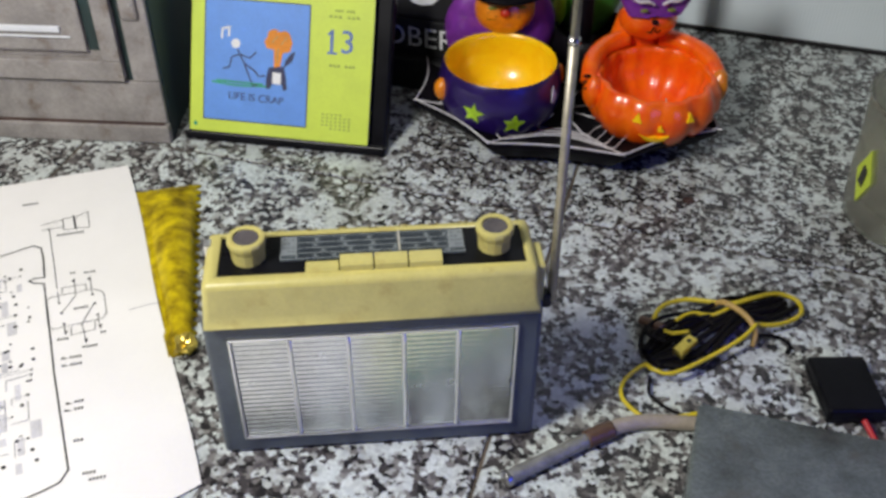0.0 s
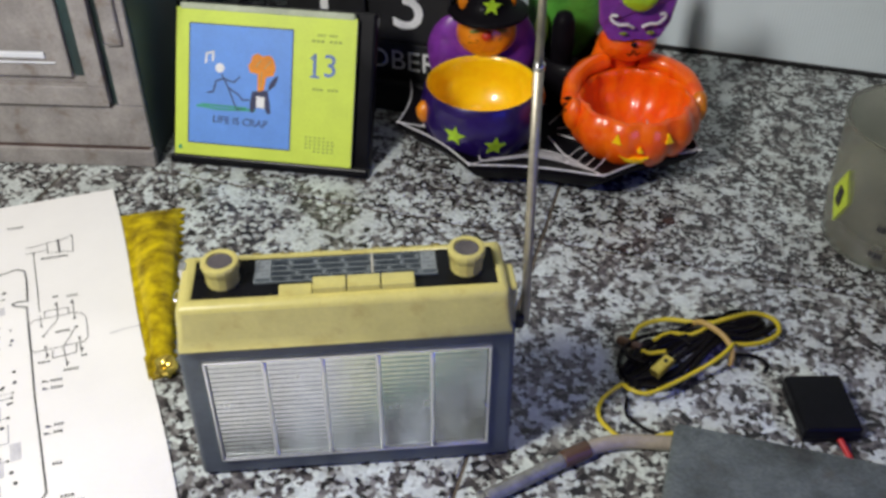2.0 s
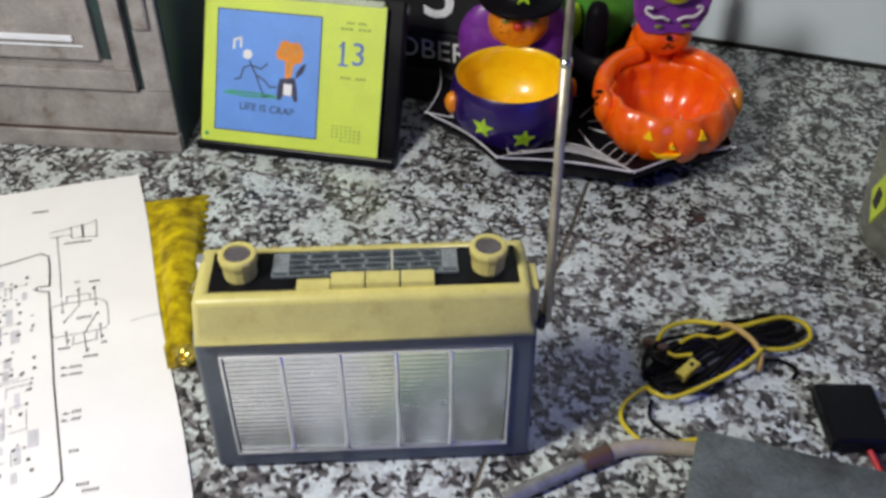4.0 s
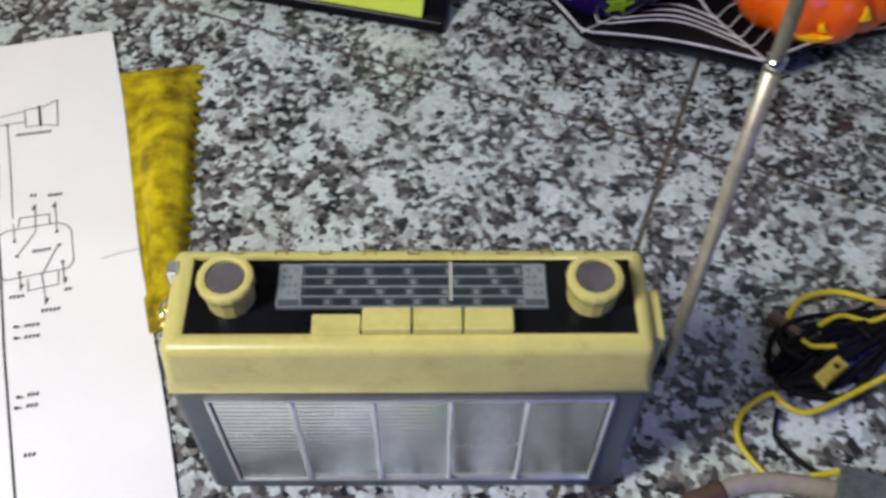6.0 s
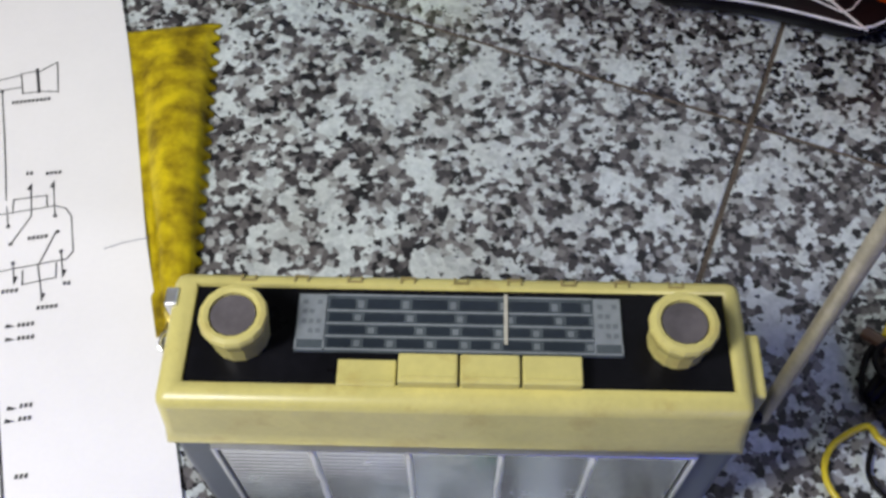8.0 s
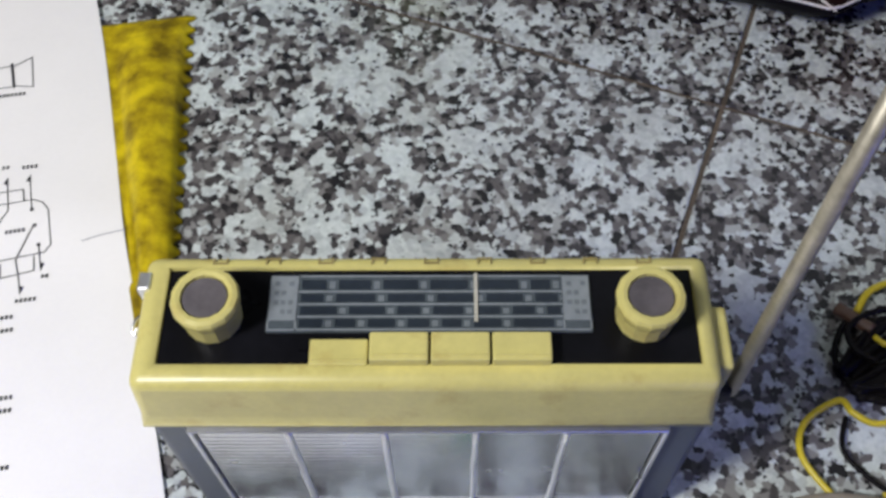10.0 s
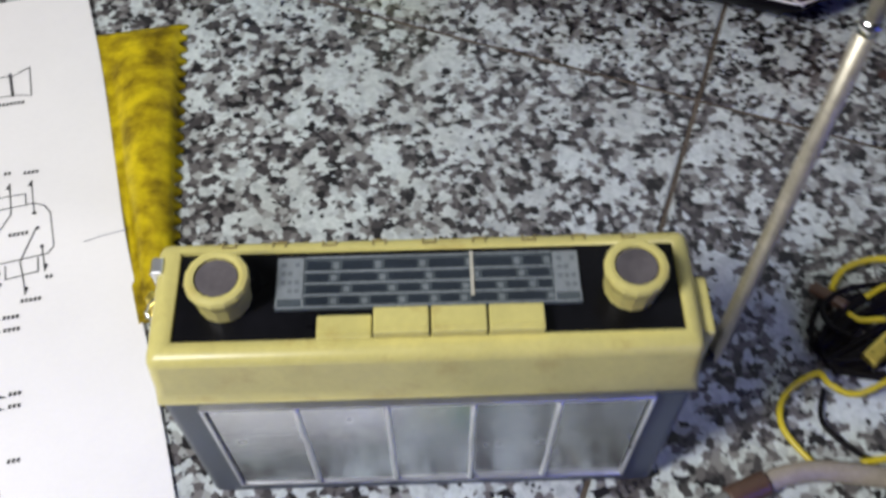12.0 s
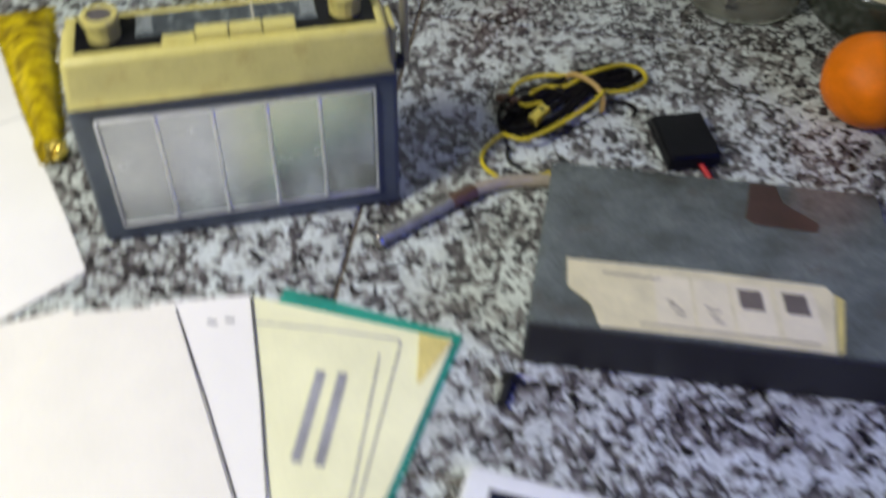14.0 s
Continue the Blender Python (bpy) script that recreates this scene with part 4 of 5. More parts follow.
def quad_sheet(corners, height, nu, nv, thick=0.0003, wave=None):
    """A sheet of paper between four corners (top left, top right, bottom right, bottom left)."""
    tl, tr, br, bl = (Vector(c) for c in corners)
    bm = bmesh.new()
    top, low = [], []
    for j in range(nv + 1):
        a, b = [], []
        for i in range(nu + 1):
            p = (tl.lerp(tr, i / nu)).lerp(bl.lerp(br, i / nu), j / nv)
            if wave:
                p += Vector(wave(i / nu, j / nv))
            h = height(p.x, p.y)
            a.append(bm.verts.new((p.x, p.y, h)))
            b.append(bm.verts.new((p.x, p.y, h - thick)))
        top.append(a)
        low.append(b)
    for j in range(nv):
        for i in range(nu):
            bm.faces.new((top[j][i], top[j + 1][i], top[j + 1][i + 1], top[j][i + 1]))
            bm.faces.new((low[j][i], low[j][i + 1], low[j + 1][i + 1], low[j + 1][i]))
    edge = [(j, 0) for j in range(nv + 1)] + [(nv, i) for i in range(1, nu + 1)] + [(j, nu) for j in range(nv - 1, -1, -1)] + [(0, i) for i in range(nu - 1, 0, -1)]
    for (j, i), (q, p) in zip(edge, edge[1:] + edge[:1]):
        bm.faces.new((top[j][i], low[j][i], low[q][p], top[q][p]))
        for ring in (top, low):
            bm.edges.get((ring[j][i], ring[q][p])).smooth = False
    return bm


def service_sheet():
    t = thing("service_sheet", pose(0, 0, 0), "creased white folded sheet printed with a circuit diagram", "paper sheet")
    part("sheet", quad_sheet(((-0.52, 0.265), (-0.218, 0.338), (-0.1175, -0.022), (-0.372, -0.181)), sheet_height, 24, 36,
                             wave=lambda u, v: (0.0012 * math.sin(9 * v), 0.003 * math.sin(math.pi * u) * (1 - v))), PAPER, t, smooth=True)
    z = lambda x, y: sheet_height(x, y) + 0.0004
    part("board_outline", strokes([[(-0.36, 0.190), (-0.303, 0.217), (-0.279, 0.229), (-0.272, 0.226), (-0.268, 0.215), (-0.2605, 0.187), (-0.268, 0.186), (-0.2715, 0.183), (-0.268, 0.1805), (-0.259, 0.179),
                                    (-0.232, 0.083), (-0.205, -0.004), (-0.2085, -0.014), (-0.218, -0.020), (-0.30, -0.061)]], 0.0013, z), INK, t)
    thin = [[(-0.2425, 0.1660), (-0.2436, 0.1727), (-0.2263, 0.1763), (-0.2243, 0.1690)],
            [(-0.2291, 0.1300), (-0.2274, 0.1218), (-0.2106, 0.1265), (-0.2123, 0.1350)],
            [(-0.2540, 0.1590), (-0.2500, 0.1632), (-0.2198, 0.1695), (-0.2138, 0.1678), (-0.2097, 0.1631), (-0.2045, 0.1420), (-0.2071, 0.1374), (-0.2350, 0.1310), (-0.2420, 0.1290), (-0.2465, 0.1325), (-0.2540, 0.1590)],
            [(-0.2700, 0.2490), (-0.2429, 0.1563)], [(-0.2393, 0.1458), (-0.2315, 0.1627), (-0.2344, 0.1745), (-0.2367, 0.1830)], [(-0.2161, 0.1533), (-0.2217, 0.1330), (-0.2181, 0.1229), (-0.2155, 0.1145)],
            [(-0.2186, 0.1629), (-0.2248, 0.1850)], [(-0.2111, 0.1418), (-0.2075, 0.1285)], [(-0.2353, 0.1344), (-0.2323, 0.1240)],
            [(-0.2780, 0.2560), (-0.2616, 0.2619)], [(-0.2760, 0.2492), (-0.2593, 0.2525)],
            [(-0.2619, 0.2628), (-0.2523, 0.2651), (-0.2480, 0.2497), (-0.2575, 0.2479), (-0.2619, 0.2628)],
            [(-0.2516, 0.2645), (-0.2423, 0.2719), (-0.2369, 0.2495), (-0.2482, 0.2500)]]
    tagged(part("circuit_line", strokes(thin, 0.00062, z), INK, t), kind="stuff")
    part("circuit_bar", strokes([[(-0.2532, 0.2664), (-0.2482, 0.2493)]], 0.0016, z), INK, t)
    rng = random.Random(11)
    bm = bmesh.new()
    arrows = [(-0.2367, 0.1815, 1), (-0.2248, 0.1838, 1), (-0.2152, 0.1150, -1), (-0.2072, 0.1290, -1), (-0.2320, 0.1245, -1)]
    for x, y, s in arrows:
        join(bm, prism([(x - 0.0013, y - 0.002 * s), (x + 0.0013, y - 0.002 * s), (x, y + 0.003 * s)], 0.0, 0.0001))
    for x, y in ((-0.2186, 0.1629), (-0.2152, 0.1533), (-0.2111, 0.1418), (-0.2353, 0.1344), (-0.2393, 0.1458), (-0.2429, 0.1563), (-0.2700, 0.2490)):
        join(bm, prism(disc_outline(x, y, 0.0011, 8), 0.0, 0.0001))
    for x, y in ((-0.2260, 0.0977), (-0.2242, 0.0903), (-0.2140, 0.0536), (-0.2136, 0.0471)):
        join(bm, prism([(x - 0.004, y + 0.0012), (x - 0.004, y - 0.0012), (x + 0.001, y)], 0.0, 0.0001))
    tagged(part("arrowhead", drape(bm, z), INK, t), kind="stuff")
    bm = bmesh.new()

    def word(x, y, n, s=0.0014):
        for i in range(n):
            a, c = x + i * s * 1.6, y + 0.25 * i * s
            join(bm, block(a, a + s * 0.95, c - s * 0.8, c + s * 0.8, 0, 0.0001))
    for x, y, n in ((-0.2240, 0.0985, 4), (-0.2222, 0.0912, 4), (-0.2122, 0.0552, 3), (-0.2112, 0.0485, 3), (-0.2415, 0.1911, 2), (-0.2305, 0.1916, 4), (-0.2305, 0.1493, 5), (-0.2165, 0.1085, 5),
                    (-0.2060, 0.1230, 2), (-0.2370, 0.1175, 4), (-0.2620, 0.2412, 10), (-0.300, 0.285, 6), (-0.206, 0.020, 3), (-0.1950, -0.0080, 4), (-0.1900, -0.0130, 5)):
        word(x, y, n)
    tagged(part("small_lettering", drape(bm, z), INK, t), kind="stuff")
    dots, runs, shades = bmesh.new(), [], bmesh.new()
    e, f = Vector((-0.95, -0.30)), Vector((0.27, -0.96))
    for i in range(420):
        p = Vector((-0.272, 0.205)) + e * rng.uniform(0.006, 0.15) + f * rng.uniform(0.0, 0.205)
        if i % 2:
            join(dots, prism(disc_outline(p.x, p.y, rng.uniform(0.0008, 0.0017), 7), 0.0, 0.0001))
        if i % 3 == 0:
            q = p + (e if rng.random() < 0.5 else f) * rng.uniform(0.006, 0.022)
            r = q + (f if rng.random() < 0.5 else e) * rng.uniform(0.004, 0.014)
            runs.append([tuple(p), tuple(q), tuple(r)])
        if i % 4 == 0:
            w, h = rng.uniform(0.003, 0.008), rng.uniform(0.006, 0.018)
            join(shades, prism([tuple(p), tuple(p + e * w), tuple(p + e * w + f * h), tuple(p + f * h)], 0.0, 0.00008))
    tagged(part("solder_dot", drape(dots, z), INK, t), kind="stuff")
    tagged(part("track_line", strokes(runs, 0.0006, z), INK_SOFT, t), kind="stuff")
    tagged(part("track_shading", drape(shades, lambda x, y: sheet_height(x, y) + 0.0002), INK_PALE, t), kind="stuff")
    part("crease", strokes([[(-0.166, 0.1500), (-0.178, 0.1470), (-0.188, 0.1435)]], 0.0006, z), INK_SOFT, t)


service_sheet()


# ---- booklets at the front ----
def flat_leaf(z0, curl=0.0):
    return lambda x, y: z0 + curl * math.sin(8 * (x + y))


def booklets():
    t = thing("booklet", pose(0, 0, 0), "pale yellow booklet with a sea-green card cover", "booklet")
    part("cover", quad_sheet(((0.0125, -0.0633), (0.1195, -0.1263), (-0.002, -0.320), (-0.100, -0.26)), flat_leaf(0.0016), 8, 10, 0.0012,
                             None), GREEN_CARD, t, "sea-green card cover")
    part("page", quad_sheet(((-0.012, -0.0665), (0.1120, -0.1300), (-0.006, -0.320), (-0.110, -0.25)), flat_leaf(0.0036, 0.0004), 8, 10, 0.0016), YELLOW_PAPER, t, "pale yellow printed page")
    z = flat_leaf(0.0041, 0.0004)
    part("printed_rule", strokes([[(-0.0112, -0.0899), (0.0349, -0.1055), (0.0770, -0.1225), (0.0790, -0.1254), (0.0749, -0.1350), (0.0376, -0.2230), (0.026, -0.252)], [(0.0639, -0.1323), (0.0323, -0.2219), (0.021, -0.252)]], 0.0012, z), INK_SOFT, t)
    part("title_bar", strokes([[(0.0255, -0.1391), (0.0037, -0.1954)], [(0.0385, -0.1437), (0.0164, -0.2008)]], 0.0062, z), INK_SOFT, t)
    part("tape", prism([(0.0918, -0.1203), (0.1110, -0.1310), (0.0864, -0.1568), (0.0824, -0.1590)], 0.0041, 0.0044), TAPE_YELLOW, t, "aged yellow tape")
    t = thing("paper_leaf", pose(0, 0, 0), "white printed leaf with a fold, lying over the booklet", "paper sheet")
    part("sheet", quad_sheet(((-0.075, -0.0620), (-0.0108, -0.0677), (-0.0165, -0.340), (-0.085, -0.340)), flat_leaf(0.0055, 0.0004), 6, 12), PAPER, t)
    part("edge_line", strokes([[(-0.0588, -0.0700), (-0.0447, -0.1422), (-0.0322, -0.2142), (-0.0125, -0.33)]], 0.0012, flat_leaf(0.0060, 0.0004)), INK, t)
    part("edge_line", strokes([[(-0.0108, -0.0700), (-0.0122, -0.1492), (-0.0152, -0.2180), (-0.0172, -0.33)]], 0.0010, flat_leaf(0.0060, 0.0004)), INK, t)
    tagged(part("small_lettering", strokes([[(-0.039, -0.0855), (-0.0345, -0.0870)], [(-0.0275, -0.0860), (-0.0235, -0.0875)]], 0.0026, flat_leaf(0.0060, 0.0004)), INK_SOFT, t), kind="stuff")
    t = thing("paper_page", pose(0, 0, 0), "cream blank page lying in front of the radio", "paper sheet")
    part("sheet", quad_sheet(((-0.1225, -0.0610), (-0.0597, -0.0682), (-0.0120, -0.340), (-0.26, -0.340)), flat_leaf(0.0072, 0.0004), 8, 12), CREAM_PAPER, t)
    part("sheet_corner", quad_sheet(((-0.30, -0.075), (-0.1235, -0.0559), (-0.118, -0.30), (-0.32, -0.34)), flat_leaf(0.0062, 0.0004), 6, 8), CREAM_PAPER, t)


booklets()


# ---- yellow pouch ----
def pouch():
    t = thing("yellow_pouch", pose(0, 0, 0), "crumpled yellow translucent film pouch with a serrated edge", "pouch")
    tl, tr, br, bl = Vector((-0.213, 0.296)), Vector((-0.1515, 0.3065)), Vector((-0.1350, 0.100)), Vector((-0.152, 0.093))
    bm, top, low = bmesh.new(), [], []
    nu, nv = 26, 84
    for j in range(nv + 1):
        a, b = [], []
        for i in range(nu + 1):
            u, v = i / nu, j / nv
            p = tl.lerp(tr, u).lerp(bl.lerp(br, u), v)
            if i == nu:
                p.x += 0.0022 * (1 if j % 4 < 2 else -1)
            h = 0.0015 + 0.013 * (math.sin(math.pi * min(1, max(0.0, u * 1.25 - 0.27))) * math.sin(math.pi * v) + 0.02) ** 0.6 * (0.35 if i == nu - 1 else 0.0 if i == nu else 1)
            h += min(1.0, u * 4) * (0.0008 * noise.noise(Vector((p.x * 31 + p.y * 17, p.y * 37 - p.x * 11, 3.3))) + 0.0004 * noise.noise(Vector((p.x * 83 - p.y * 41, p.y * 97 + p.x * 53, 7.7)))) * (i < nu - 1)
            a.append(bm.verts.new((p.x, p.y, max(0.0012, h))))
            b.append(bm.verts.new((p.x, p.y, 0.0004)))
        top.append(a)
        low.append(b)
    for j in range(nv):
        for i in range(nu):
            bm.faces.new((top[j][i], top[j + 1][i], top[j + 1][i + 1], top[j][i + 1]))
        bm.faces.new((top[j][nu], low[j][nu], low[j + 1][nu], top[j + 1][nu]))
        bm.faces.new((top[j][0], top[j + 1][0], low[j + 1][0], low[j][0]))
    for j in (0, nv):
        for i in range(nu):
            bm.faces.new((top[j][i], top[j][i + 1], low[j][i + 1], low[j][i]))
    part("film", bm, POUCH, t, smooth=True)
    bm = blob((0, 0, 0), (0.0080, 0.010, 0.0055), 0.0, 14, 10)
    rng = random.Random(5)
    for v in bm.verts:
        v.co *= rng.uniform(0.65, 1.2)
        v.co += Vector((-0.1405, 0.1015, 0.0070))
    part("foil_end", bm, FOIL, t, "crumpled gold foil end")


pouch()


# ---- wire bundle ----
def wires():
    t = thing("wire_bundle", pose(0, 0, 0), "coiled yellow and black test leads tied with a tan band", "wire bundle")
    part("yellow_lead", tube([(0.183, 0.007, 0.003), (0.172, 0.026, 0.003), (0.176, 0.042, 0.004), (0.192, 0.051, 0.010), (0.196, 0.043, 0.014), (0.209, 0.038, 0.014), (0.240, 0.052, 0.013), (0.268, 0.066, 0.016), (0.283, 0.078, 0.018)], 0.0017, 8), YELLOW_WIRE, t, "yellow test lead", True)
    part("yellow_lead", tube([(0.212, 0.100, 0.006), (0.221, 0.111, 0.009), (0.242, 0.115, 0.011), (0.270, 0.103, 0.016), (0.289, 0.107, 0.016), (0.313, 0.116, 0.011), (0.328, 0.110, 0.008), (0.326, 0.096, 0.007), (0.305, 0.084, 0.010), (0.281, 0.081, 0.014)], 0.0019, 8), YELLOW_WIRE, t, "yellow test lead", True)
    part("yellow_lead", tube([(0.216, 0.084, 0.010), (0.220, 0.079, 0.012), (0.232, 0.078, 0.014)], 0.0016, 8), YELLOW_WIRE, t, smooth=True)
    part("yellow_lead", tube([(0.226, 0.092, 0.012), (0.240, 0.098, 0.013), (0.256, 0.094, 0.014), (0.276, 0.102, 0.017)], 0.0016, 8), YELLOW_WIRE, t, smooth=True)
    part("yellow_lead", tube([(0.206, 0.007, 0.003), (0.226, 0.010, 0.003)], 0.0018, 8), YELLOW_WIRE, t, smooth=True)
    rng = random.Random(12)
    for k in range(10):
        o = 0.0033 * (k - 4.5)
        a = Vector((0.055, 0.026)).normalized()
        n = Vector((-a.y, a.x))
        pts = []
        for s, w, h in ((-0.045, 0.6, 0.004), (-0.02, 1.4, 0.008), (0.01, 1.0, 0.011), (0.035, 0.5, 0.012), (0.06, 0.9, 0.007), (0.080, 0.7, 0.004)):
            p = Vector((0.245, 0.081)) + a * (s + rng.uniform(-0.005, 0.005)) + n * (o * w + rng.uniform(-0.0022, 0.0022))
            pts.append((p.x, p.y, h + rng.uniform(-0.001, 0.002)))
        part("black_lead", tube(pts, 0.0024, 8), BLACK_WIRE, t, "black test lead", True)
    part("black_lead", tube([(0.224, 0.094, 0.005), (0.208, 0.096, 0.005), (0.199, 0.084, 0.004), (0.197, 0.070, 0.004), (0.204, 0.060, 0.006), (0.219, 0.058, 0.010)], 0.0016, 8), BLACK_WIRE, t, smooth=True)
    part("black_lead", tube([(0.205, 0.078, 0.008), (0.222, 0.094, 0.010), (0.243, 0.088, 0.012), (0.262, 0.094, 0.013)], 0.0016, 8), BLACK_WIRE, t, smooth=True)
    part("black_lead", tube([(0.196, 0.045, 0.004), (0.192, 0.028, 0.003), (0.205, 0.012, 0.003), (0.214, 0.008, 0.003)], 0.0013, 8), BLACK_WIRE, t, smooth=True)
    part("black_lead", tube([(0.272, 0.113, 0.008), (0.290, 0.119, 0.006), (0.312, 0.120, 0.004)], 0.0014, 8), BLACK_WIRE, t, smooth=True)
    part("black_lead", tube([(0.214, 0.070, 0.012), (0.204, 0.078, 0.011), (0.205, 0.090, 0.009), (0.220, 0.098, 0.011), (0.246, 0.100, 0.013), (0.268, 0.110, 0.014), (0.285, 0.113, 0.012)], 0.0017, 8), BLACK_WIRE, t, smooth=True)
    part("black_lead", tube([(0.226, 0.086, 0.0145), (0.234, 0.090, 0.0155), (0.246, 0.089, 0.0155), (0.252, 0.082, 0.0150)], 0.0014, 8), BLACK_WIRE, t, smooth=True)
    part("black_lead", tube([(0.284, 0.074, 0.010), (0.300, 0.076, 0.005), (0.309, 0.070, 0.002), (0.304, 0.062, 0.002)], 0.0015, 8), BLACK_WIRE, t, smooth=True)
    part("terminal", tube([(0.203, 0.103, 0.004), (0.210, 0.095, 0.007), (0.216, 0.088, 0.009)], 0.0034, 10), BROWN, t, "brown plastic terminal", True)
    part("band", tube([(0.260, 0.108, 0.010), (0.265, 0.101, 0.0195), (0.276, 0.086, 0.0200), (0.281, 0.075, 0.015), (0.280, 0.069, 0.004)], 0.0023, 8), TAN, t, "tan rubber band", True)
    conn = part("connector", block(-0.0095, 0.0095, -0.0042, 0.0042, 0, 0.006, 0.0012, 2), FOIL, t, "small brass connector", m=pose(0.224, 0.060, 0.0145, 0, -8, 38))
    part("connector_hole", lathe([(0.0018, 0), (0.0018, 0.0004)], 12, centre=(0.004, 0, 0.0058)), BLACK_MATT, conn)


wires()


# ---- black adaptor with its red lead ----
def adaptor():
    t = thing("black_adaptor", pose(0.3300, 0.0190, 0, 0, 0, -4), "small square black plastic battery box with a red lead", "battery box")
    part("shell", block(-0.0205, 0.0205, -0.0255, 0.0270, 0, 0.0140, 0.0028, 3), BLACK, t, "glossy black plastic shell", True)
    part("rim", block(-0.0209, 0.0209, -0.0259, 0.0274, 0.004, 0.007, 0.001, 2), BLACK, t)
    part("red_lead", tube([(0.004, -0.028, 0.007), (0.006, -0.036, 0.005), (0.008, -0.046, 0.003), (0.009, -0.056, 0.003)], 0.0022, 10), RED_WIRE, t, "red lead", True)


adaptor()


# ---- probe ----
def probe():
    t = thing("test_probe", pose(0, 0, 0), "chrome-tipped test probe with a brown grip and beige cable", "test probe")
    part("barrel", tube([(0.081, -0.0365, 0.0062), (0.110, -0.0235, 0.0064), (0.139, -0.0100, 0.0066)], 0.0052, 14), GUNMETAL, t, "dull metal barrel", True)
    part("tip_ring", tube([(0.079, -0.0375, 0.0062), (0.082, -0.0362, 0.0062)], 0.0058, 14), STEEL, t, smooth=True)
    part("grip", tube([(0.138, -0.0104, 0.0066), (0.147, -0.0066, 0.0068), (0.157, -0.0030, 0.0070)], 0.0064, 14), BROWN, t, "brown plastic grip", True)
    part("cable", tube([(0.156, -0.0033, 0.0070), (0.167, 0.0005, 0.007), (0.184, 0.0025, 0.006), (0.206, -0.0003, 0.006), (0.228, -0.0045, 0.006)], 0.0053, 12), BEIGE, t, "beige cable", True)


probe()


# ---- grey steel case ----
def steel_case():
    t = thing("steel_case", pose(0, 0, 0), "sloping grey enamelled steel instrument case with a torn label", "instrument case")
    rl, fl = Vector((0.220, 0.011, 0.014)), Vector((0.1445, -0.168, 0.060))
    fr = Vector((0.362, -0.248, 0.060))
    rr = rl + (fr - fl) * 1.02
    base = [Vector((0.221, 0.008, 0.0)), Vector((0.1505, -0.152, 0.0)), Vector((0.366, -0.230, 0.0)), Vector((0.440, -0.072, 0.0))]
    bm = bmesh.new()
    hi = [bm.verts.new(p) for p in (rl, fl, fr, rr)]
    lo = [bm.verts.new(p) for p in base]
    bm.faces.new(hi)
    bm.faces.new(lo)
    for i in (0, 2, 3):
        bm.faces.new((hi[i], hi[(i + 1) % 4], lo[(i + 1) % 4], lo[i]))
    bm.faces.new((hi[1], hi[2], lo[2], lo[1]))
    bmesh.ops.bevel(bm, geom=[e for e in bm.edges if any(v.co.z > 0.001 for v in e.verts)], offset=0.0022, segments=2, affect="EDGES")
    part("shell", bm, GREY_STEEL, t, "scuffed grey enamelled top")
    x = (fr - fl).normalized()
    y = (rl - fl)
    y = (y - x * y.dot(x)).normalized()
    m = Matrix.Translation(fl) @ Matrix((x, y, x.cross(y))).transposed().to_4x4()
    d = (base[1] - fl)
    d = (d - x * d.dot(x)).normalized()
    front = Matrix.Translation(fl) @ Matrix((x, -d, x.cross(-d))).transposed().to_4x4()
    part("front_plate", block(0.002, 0.229, -0.0600, -0.002, -0.001, 0.0012, 0.0005, 1), DARK_STEEL, t, "dark brown-black front plate", m=front)
    out = [(0.0222, 0.0700), (0.0232, 0.040), (0.031, 0.032), (0.0374, 0.0242), (0.0423, 0.0035), (0.110, 0.0045), (0.1765, 0.0025), (0.1865, 0.0620), (0.183, 0.070), (0.110, 0.0720)]
    lab = part("label", prism(out, 0.0004, 0.0008), LABEL, t, "torn yellowed paper label with faded marks", m=m)
    bm = bmesh.new()
    for x0, x1, y0, y1 in ((0.127, 0.141, 0.036, 0.056), (0.154, 0.168, 0.036, 0.057)):
        block(x0, x1, y0, y1, 0.0010, 0.0013, 0, 1, 0, bm)
    part("dark_mark", bm, SMUDGE, lab)
    for x0, x1 in ((0.076, 0.098), (0.100, 0.121), (0.123, 0.146), (0.150, 0.173)):
        part("label_cell", block(x0, x1, 0.011, 0.062, 0.0007, 0.0009), LABEL_PALE, lab)
    part("faded_mark", strokes([[(0.083, 0.036), (0.087, 0.034), (0.085, 0.029)], [(0.088, 0.031), (0.092, 0.026)], [(0.087, 0.025), (0.092, 0.022)], [(0.106, 0.034), (0.110, 0.030), (0.114, 0.031)], [(0.107, 0.027), (0.113, 0.023)], [(0.110, 0.020), (0.115, 0.019)], [(0.066, 0.010), (0.168, 0.009)], [(0.045, 0.058), (0.080, 0.0575)]], 0.0013, 0.0012), SMUDGE, lab)
    part("rust_stain", prism([(0.1530, 0.195), (0.1715, 0.195), (0.1725, 0.171), (0.194, 0.146), (0.190, 0.135), (0.151, 0.137), (0.1435, 0.143)], 0.0001, 0.0004), RUST, t, "reddish-brown rust stain", m=m)
    part("label_edge", prism([(0.1775, 0.002), (0.1815, 0.007), (0.1920, 0.058), (0.1870, 0.0620)], 0.0003, 0.0007), TAPE_YELLOW, lab)


steel_case()


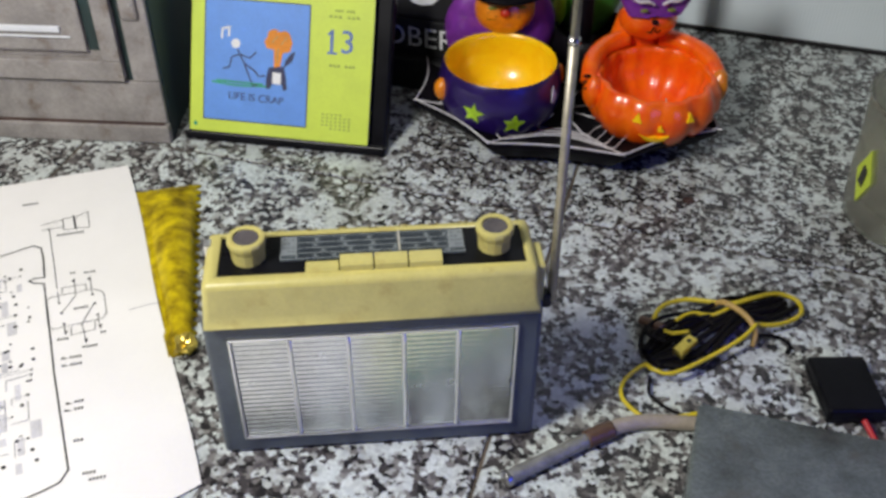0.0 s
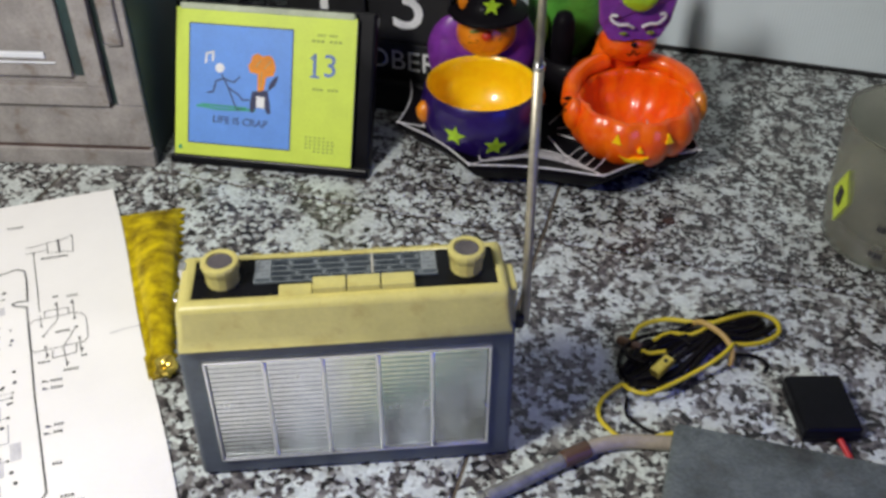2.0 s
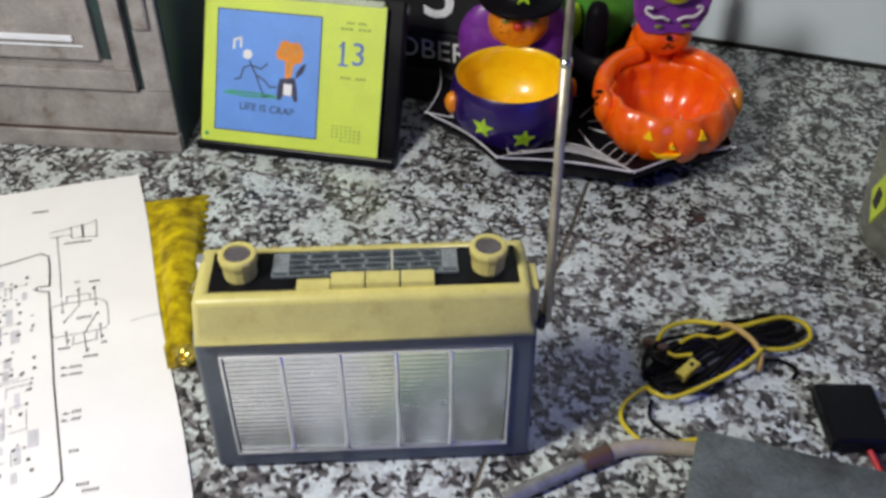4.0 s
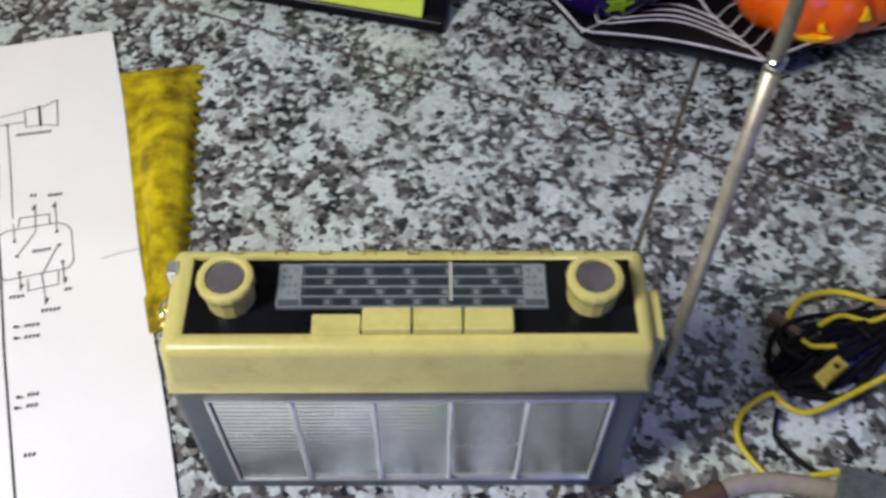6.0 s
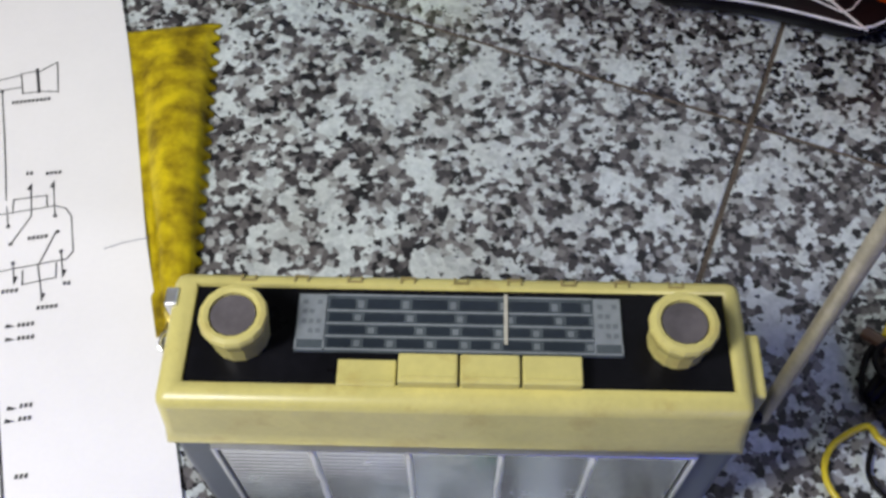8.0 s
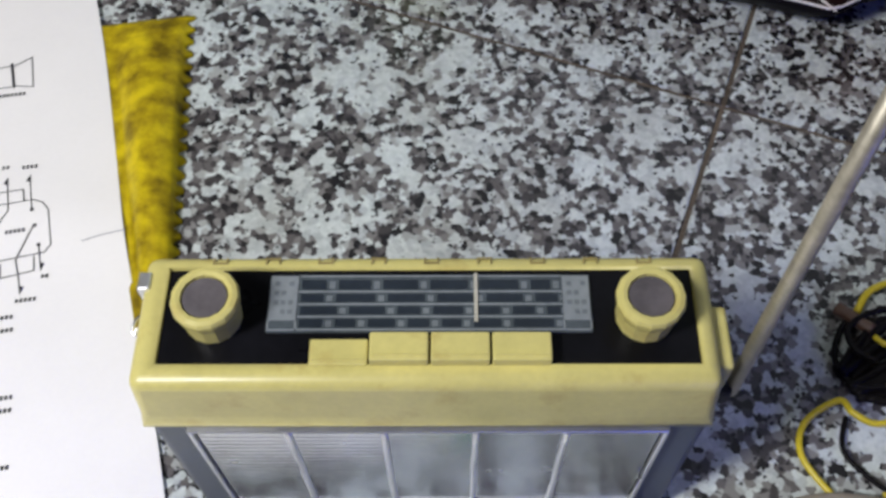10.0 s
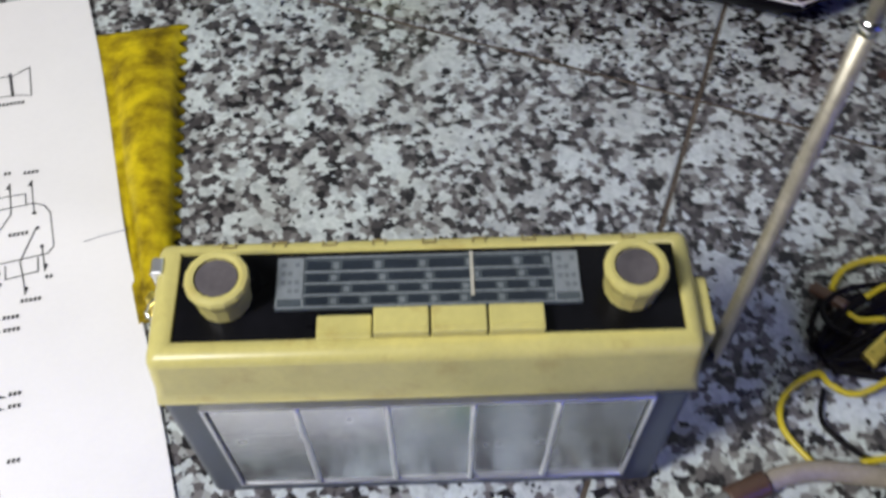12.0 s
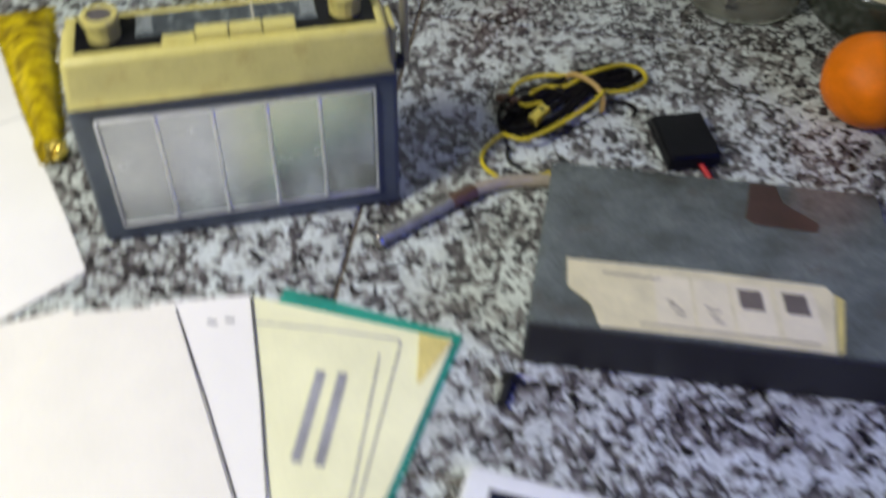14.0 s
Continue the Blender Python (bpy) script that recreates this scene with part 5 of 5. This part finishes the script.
# ---- tablet, screw and splinter in front ----
def tablet():
    t = thing("tablet", pose(0.102, -0.2255, 0, 0, 0, -28.0), "white-framed tablet with a dark glossy screen", "tablet")
    part("frame", block(-0.004, 0.190, -0.125, 0.002, 0.0, 0.0095, 0.004, 3), WHITE_PLASTIC, t, "white plastic frame", True)
    part("screen", block(0.012, 0.176, -0.112, -0.011, 0.0090, 0.0098, 0.0004, 1), SCREEN, t, "dark glass screen")


tablet()
t = thing("screw", pose(0.134, -0.176, 0, 0, 0, 60), "small black machine screw lying on the granite", "screw")
part("shank", tube([(-0.009, 0, 0.0035), (0.009, 0, 0.0035)], 0.0035, 10, smooth_line=False), BLACK_MATT, t)
part("screw_head", tube([(0.009, 0, 0.0045), (0.013, 0, 0.0045)], 0.0055, 12, smooth_line=False), BLACK_MATT, t)
tagged(part("splinter", prism([(-0.007, -0.0006), (0.0, -0.0016), (0.007, 0.0004), (0.0, 0.0012)], 0.0, 0.001), WHITE_PLASTIC, m=pose(0.150, -0.165, 0.0, 0, 0, -35)),
       "small white plastic splinter beside the steel case", "splinter")

tagged(part("crumb", blob((0, 0, 0.0012), (0.0055, 0.0045, 0.0016), 0.3, 14, 8), RUST, m=pose(0.283, 0.250, 0)), "small flat brown crumb on the granite", "crumb")


# ---- beaker, orange and dark bowl ----
def beaker():
    t = thing("beaker", pose(0.463, 0.210, 0), "frosted clear plastic measuring beaker with a lime-green sticker", "beaker")
    outer = [(0.0490, 0.001), (0.0525, 0.004), (0.0545, 0.016), (0.0560, 0.040), (0.0575, 0.08), (0.0590, 0.116), (0.0610, 0.119)]
    wall = part("wall", lathe([(0.0, 0.001)] + outer + [(0.0605, 0.121), (0.0570, 0.117), (0.0555, 0.08), (0.0535, 0.04), (0.050, 0.007), (0.0, 0.005)], 56), FROST, t, smooth=True)
    r = radius_at(outer)
    part("sticker", on_wall([(-0.0105, 0.058), (0.002, 0.083), (0.0105, 0.055), (-0.001, 0.030)], (0, 0, 0), lambda z: r(z) + 0.0008, math.radians(188)), LIME, wall, "lime-green diamond sticker")
    part("sticker_mark", on_wall([(-0.004, 0.050), (-0.001, 0.067), (0.004, 0.063), (0.002, 0.047)], (0, 0, 0), lambda z: r(z) + 0.0018, math.radians(188)), INK, wall)
    for i, z in enumerate((0.018, 0.045, 0.072, 0.1)):
        for k in range(3):
            part("scale_mark", on_wall([(0.004 * k, z), (0.004 * k + 0.003, z), (0.004 * k + 0.003, z + 0.004), (0.004 * k, z + 0.004)], (0, 0, 0), lambda q: r(q) + 0.0006, math.radians(228)), INK, wall)


beaker()


def fruit():
    t = thing("orange_fruit", pose(0.484, 0.026, 0.0375), "ripe orange with pitted peel resting on the granite", "orange")
    part("peel", blob((0, 0, 0), (0.0395, 0.0395, 0.0370), 0.03, 32, 22), PEEL, t, smooth=True)
    part("stem_scar", blob((-0.004, -0.006, 0.0364), (0.003, 0.003, 0.001), 0, 10, 6), GREEN_INK, t)
    t = thing("glass_bowl", pose(0.560, 0.130, 0), "dark greenish glass bowl holding a pale onion", "bowl")
    prof = [(0.0, 0.002), (0.035, 0.0), (0.045, 0.004), (0.072, 0.03), (0.084, 0.065), (0.086, 0.075), (0.083, 0.076), (0.080, 0.066), (0.068, 0.033), (0.042, 0.009), (0.0, 0.007)]
    part("bowl_wall", lathe(prof, 48), DARK_GLASS, t, smooth=True)
    t = thing("onion", pose(0.535, 0.120, 0.051), "pale onion lying in the dark glass bowl", "onion")
    part("onion_skin", blob((0, 0, 0), (0.034, 0.033, 0.032), 0.05, 24, 16), ONION, t, smooth=True)
    part("root_tuft", blob((0, 0, 0.033), (0.004, 0.004, 0.004), 0.2, 10, 8), TAN, t)


fruit()


# ---- granite tiles ----
def tile_mesh(w, d):
    bm = block(-w / 2, w / 2, -d / 2, d / 2, -0.010, 0.0, 0)
    bmesh.ops.bevel(bm, geom=[e for e in bm.edges if all(v.co.z > -0.001 for v in e.verts)], offset=0.0009, segments=2, affect="EDGES")
    me = bpy.data.meshes.new("tile")
    bmesh.ops.recalc_face_normals(bm, faces=bm.faces)
    bm.to_mesh(me)
    bm.free()
    return me


GAP = 0.0031
meshes = {}
v_lines = [-0.79, -TILE, 0.0, BACK - 0.004]
u_lines = [TILE * k for k in range(-2, 3)]
for v0, v1 in zip(v_lines, v_lines[1:]):
    for u0, u1 in zip(u_lines, u_lines[1:]):
        size = (round(u1 - u0 - GAP, 5), round(v1 - v0 - GAP, 5))
        if size not in meshes:
            meshes[size] = tile_mesh(*size)
        part("tile", meshes[size], GRANITE, countertop, m=Matrix.Translation(((u0 + u1) / 2, (v0 + v1) / 2, 0)))
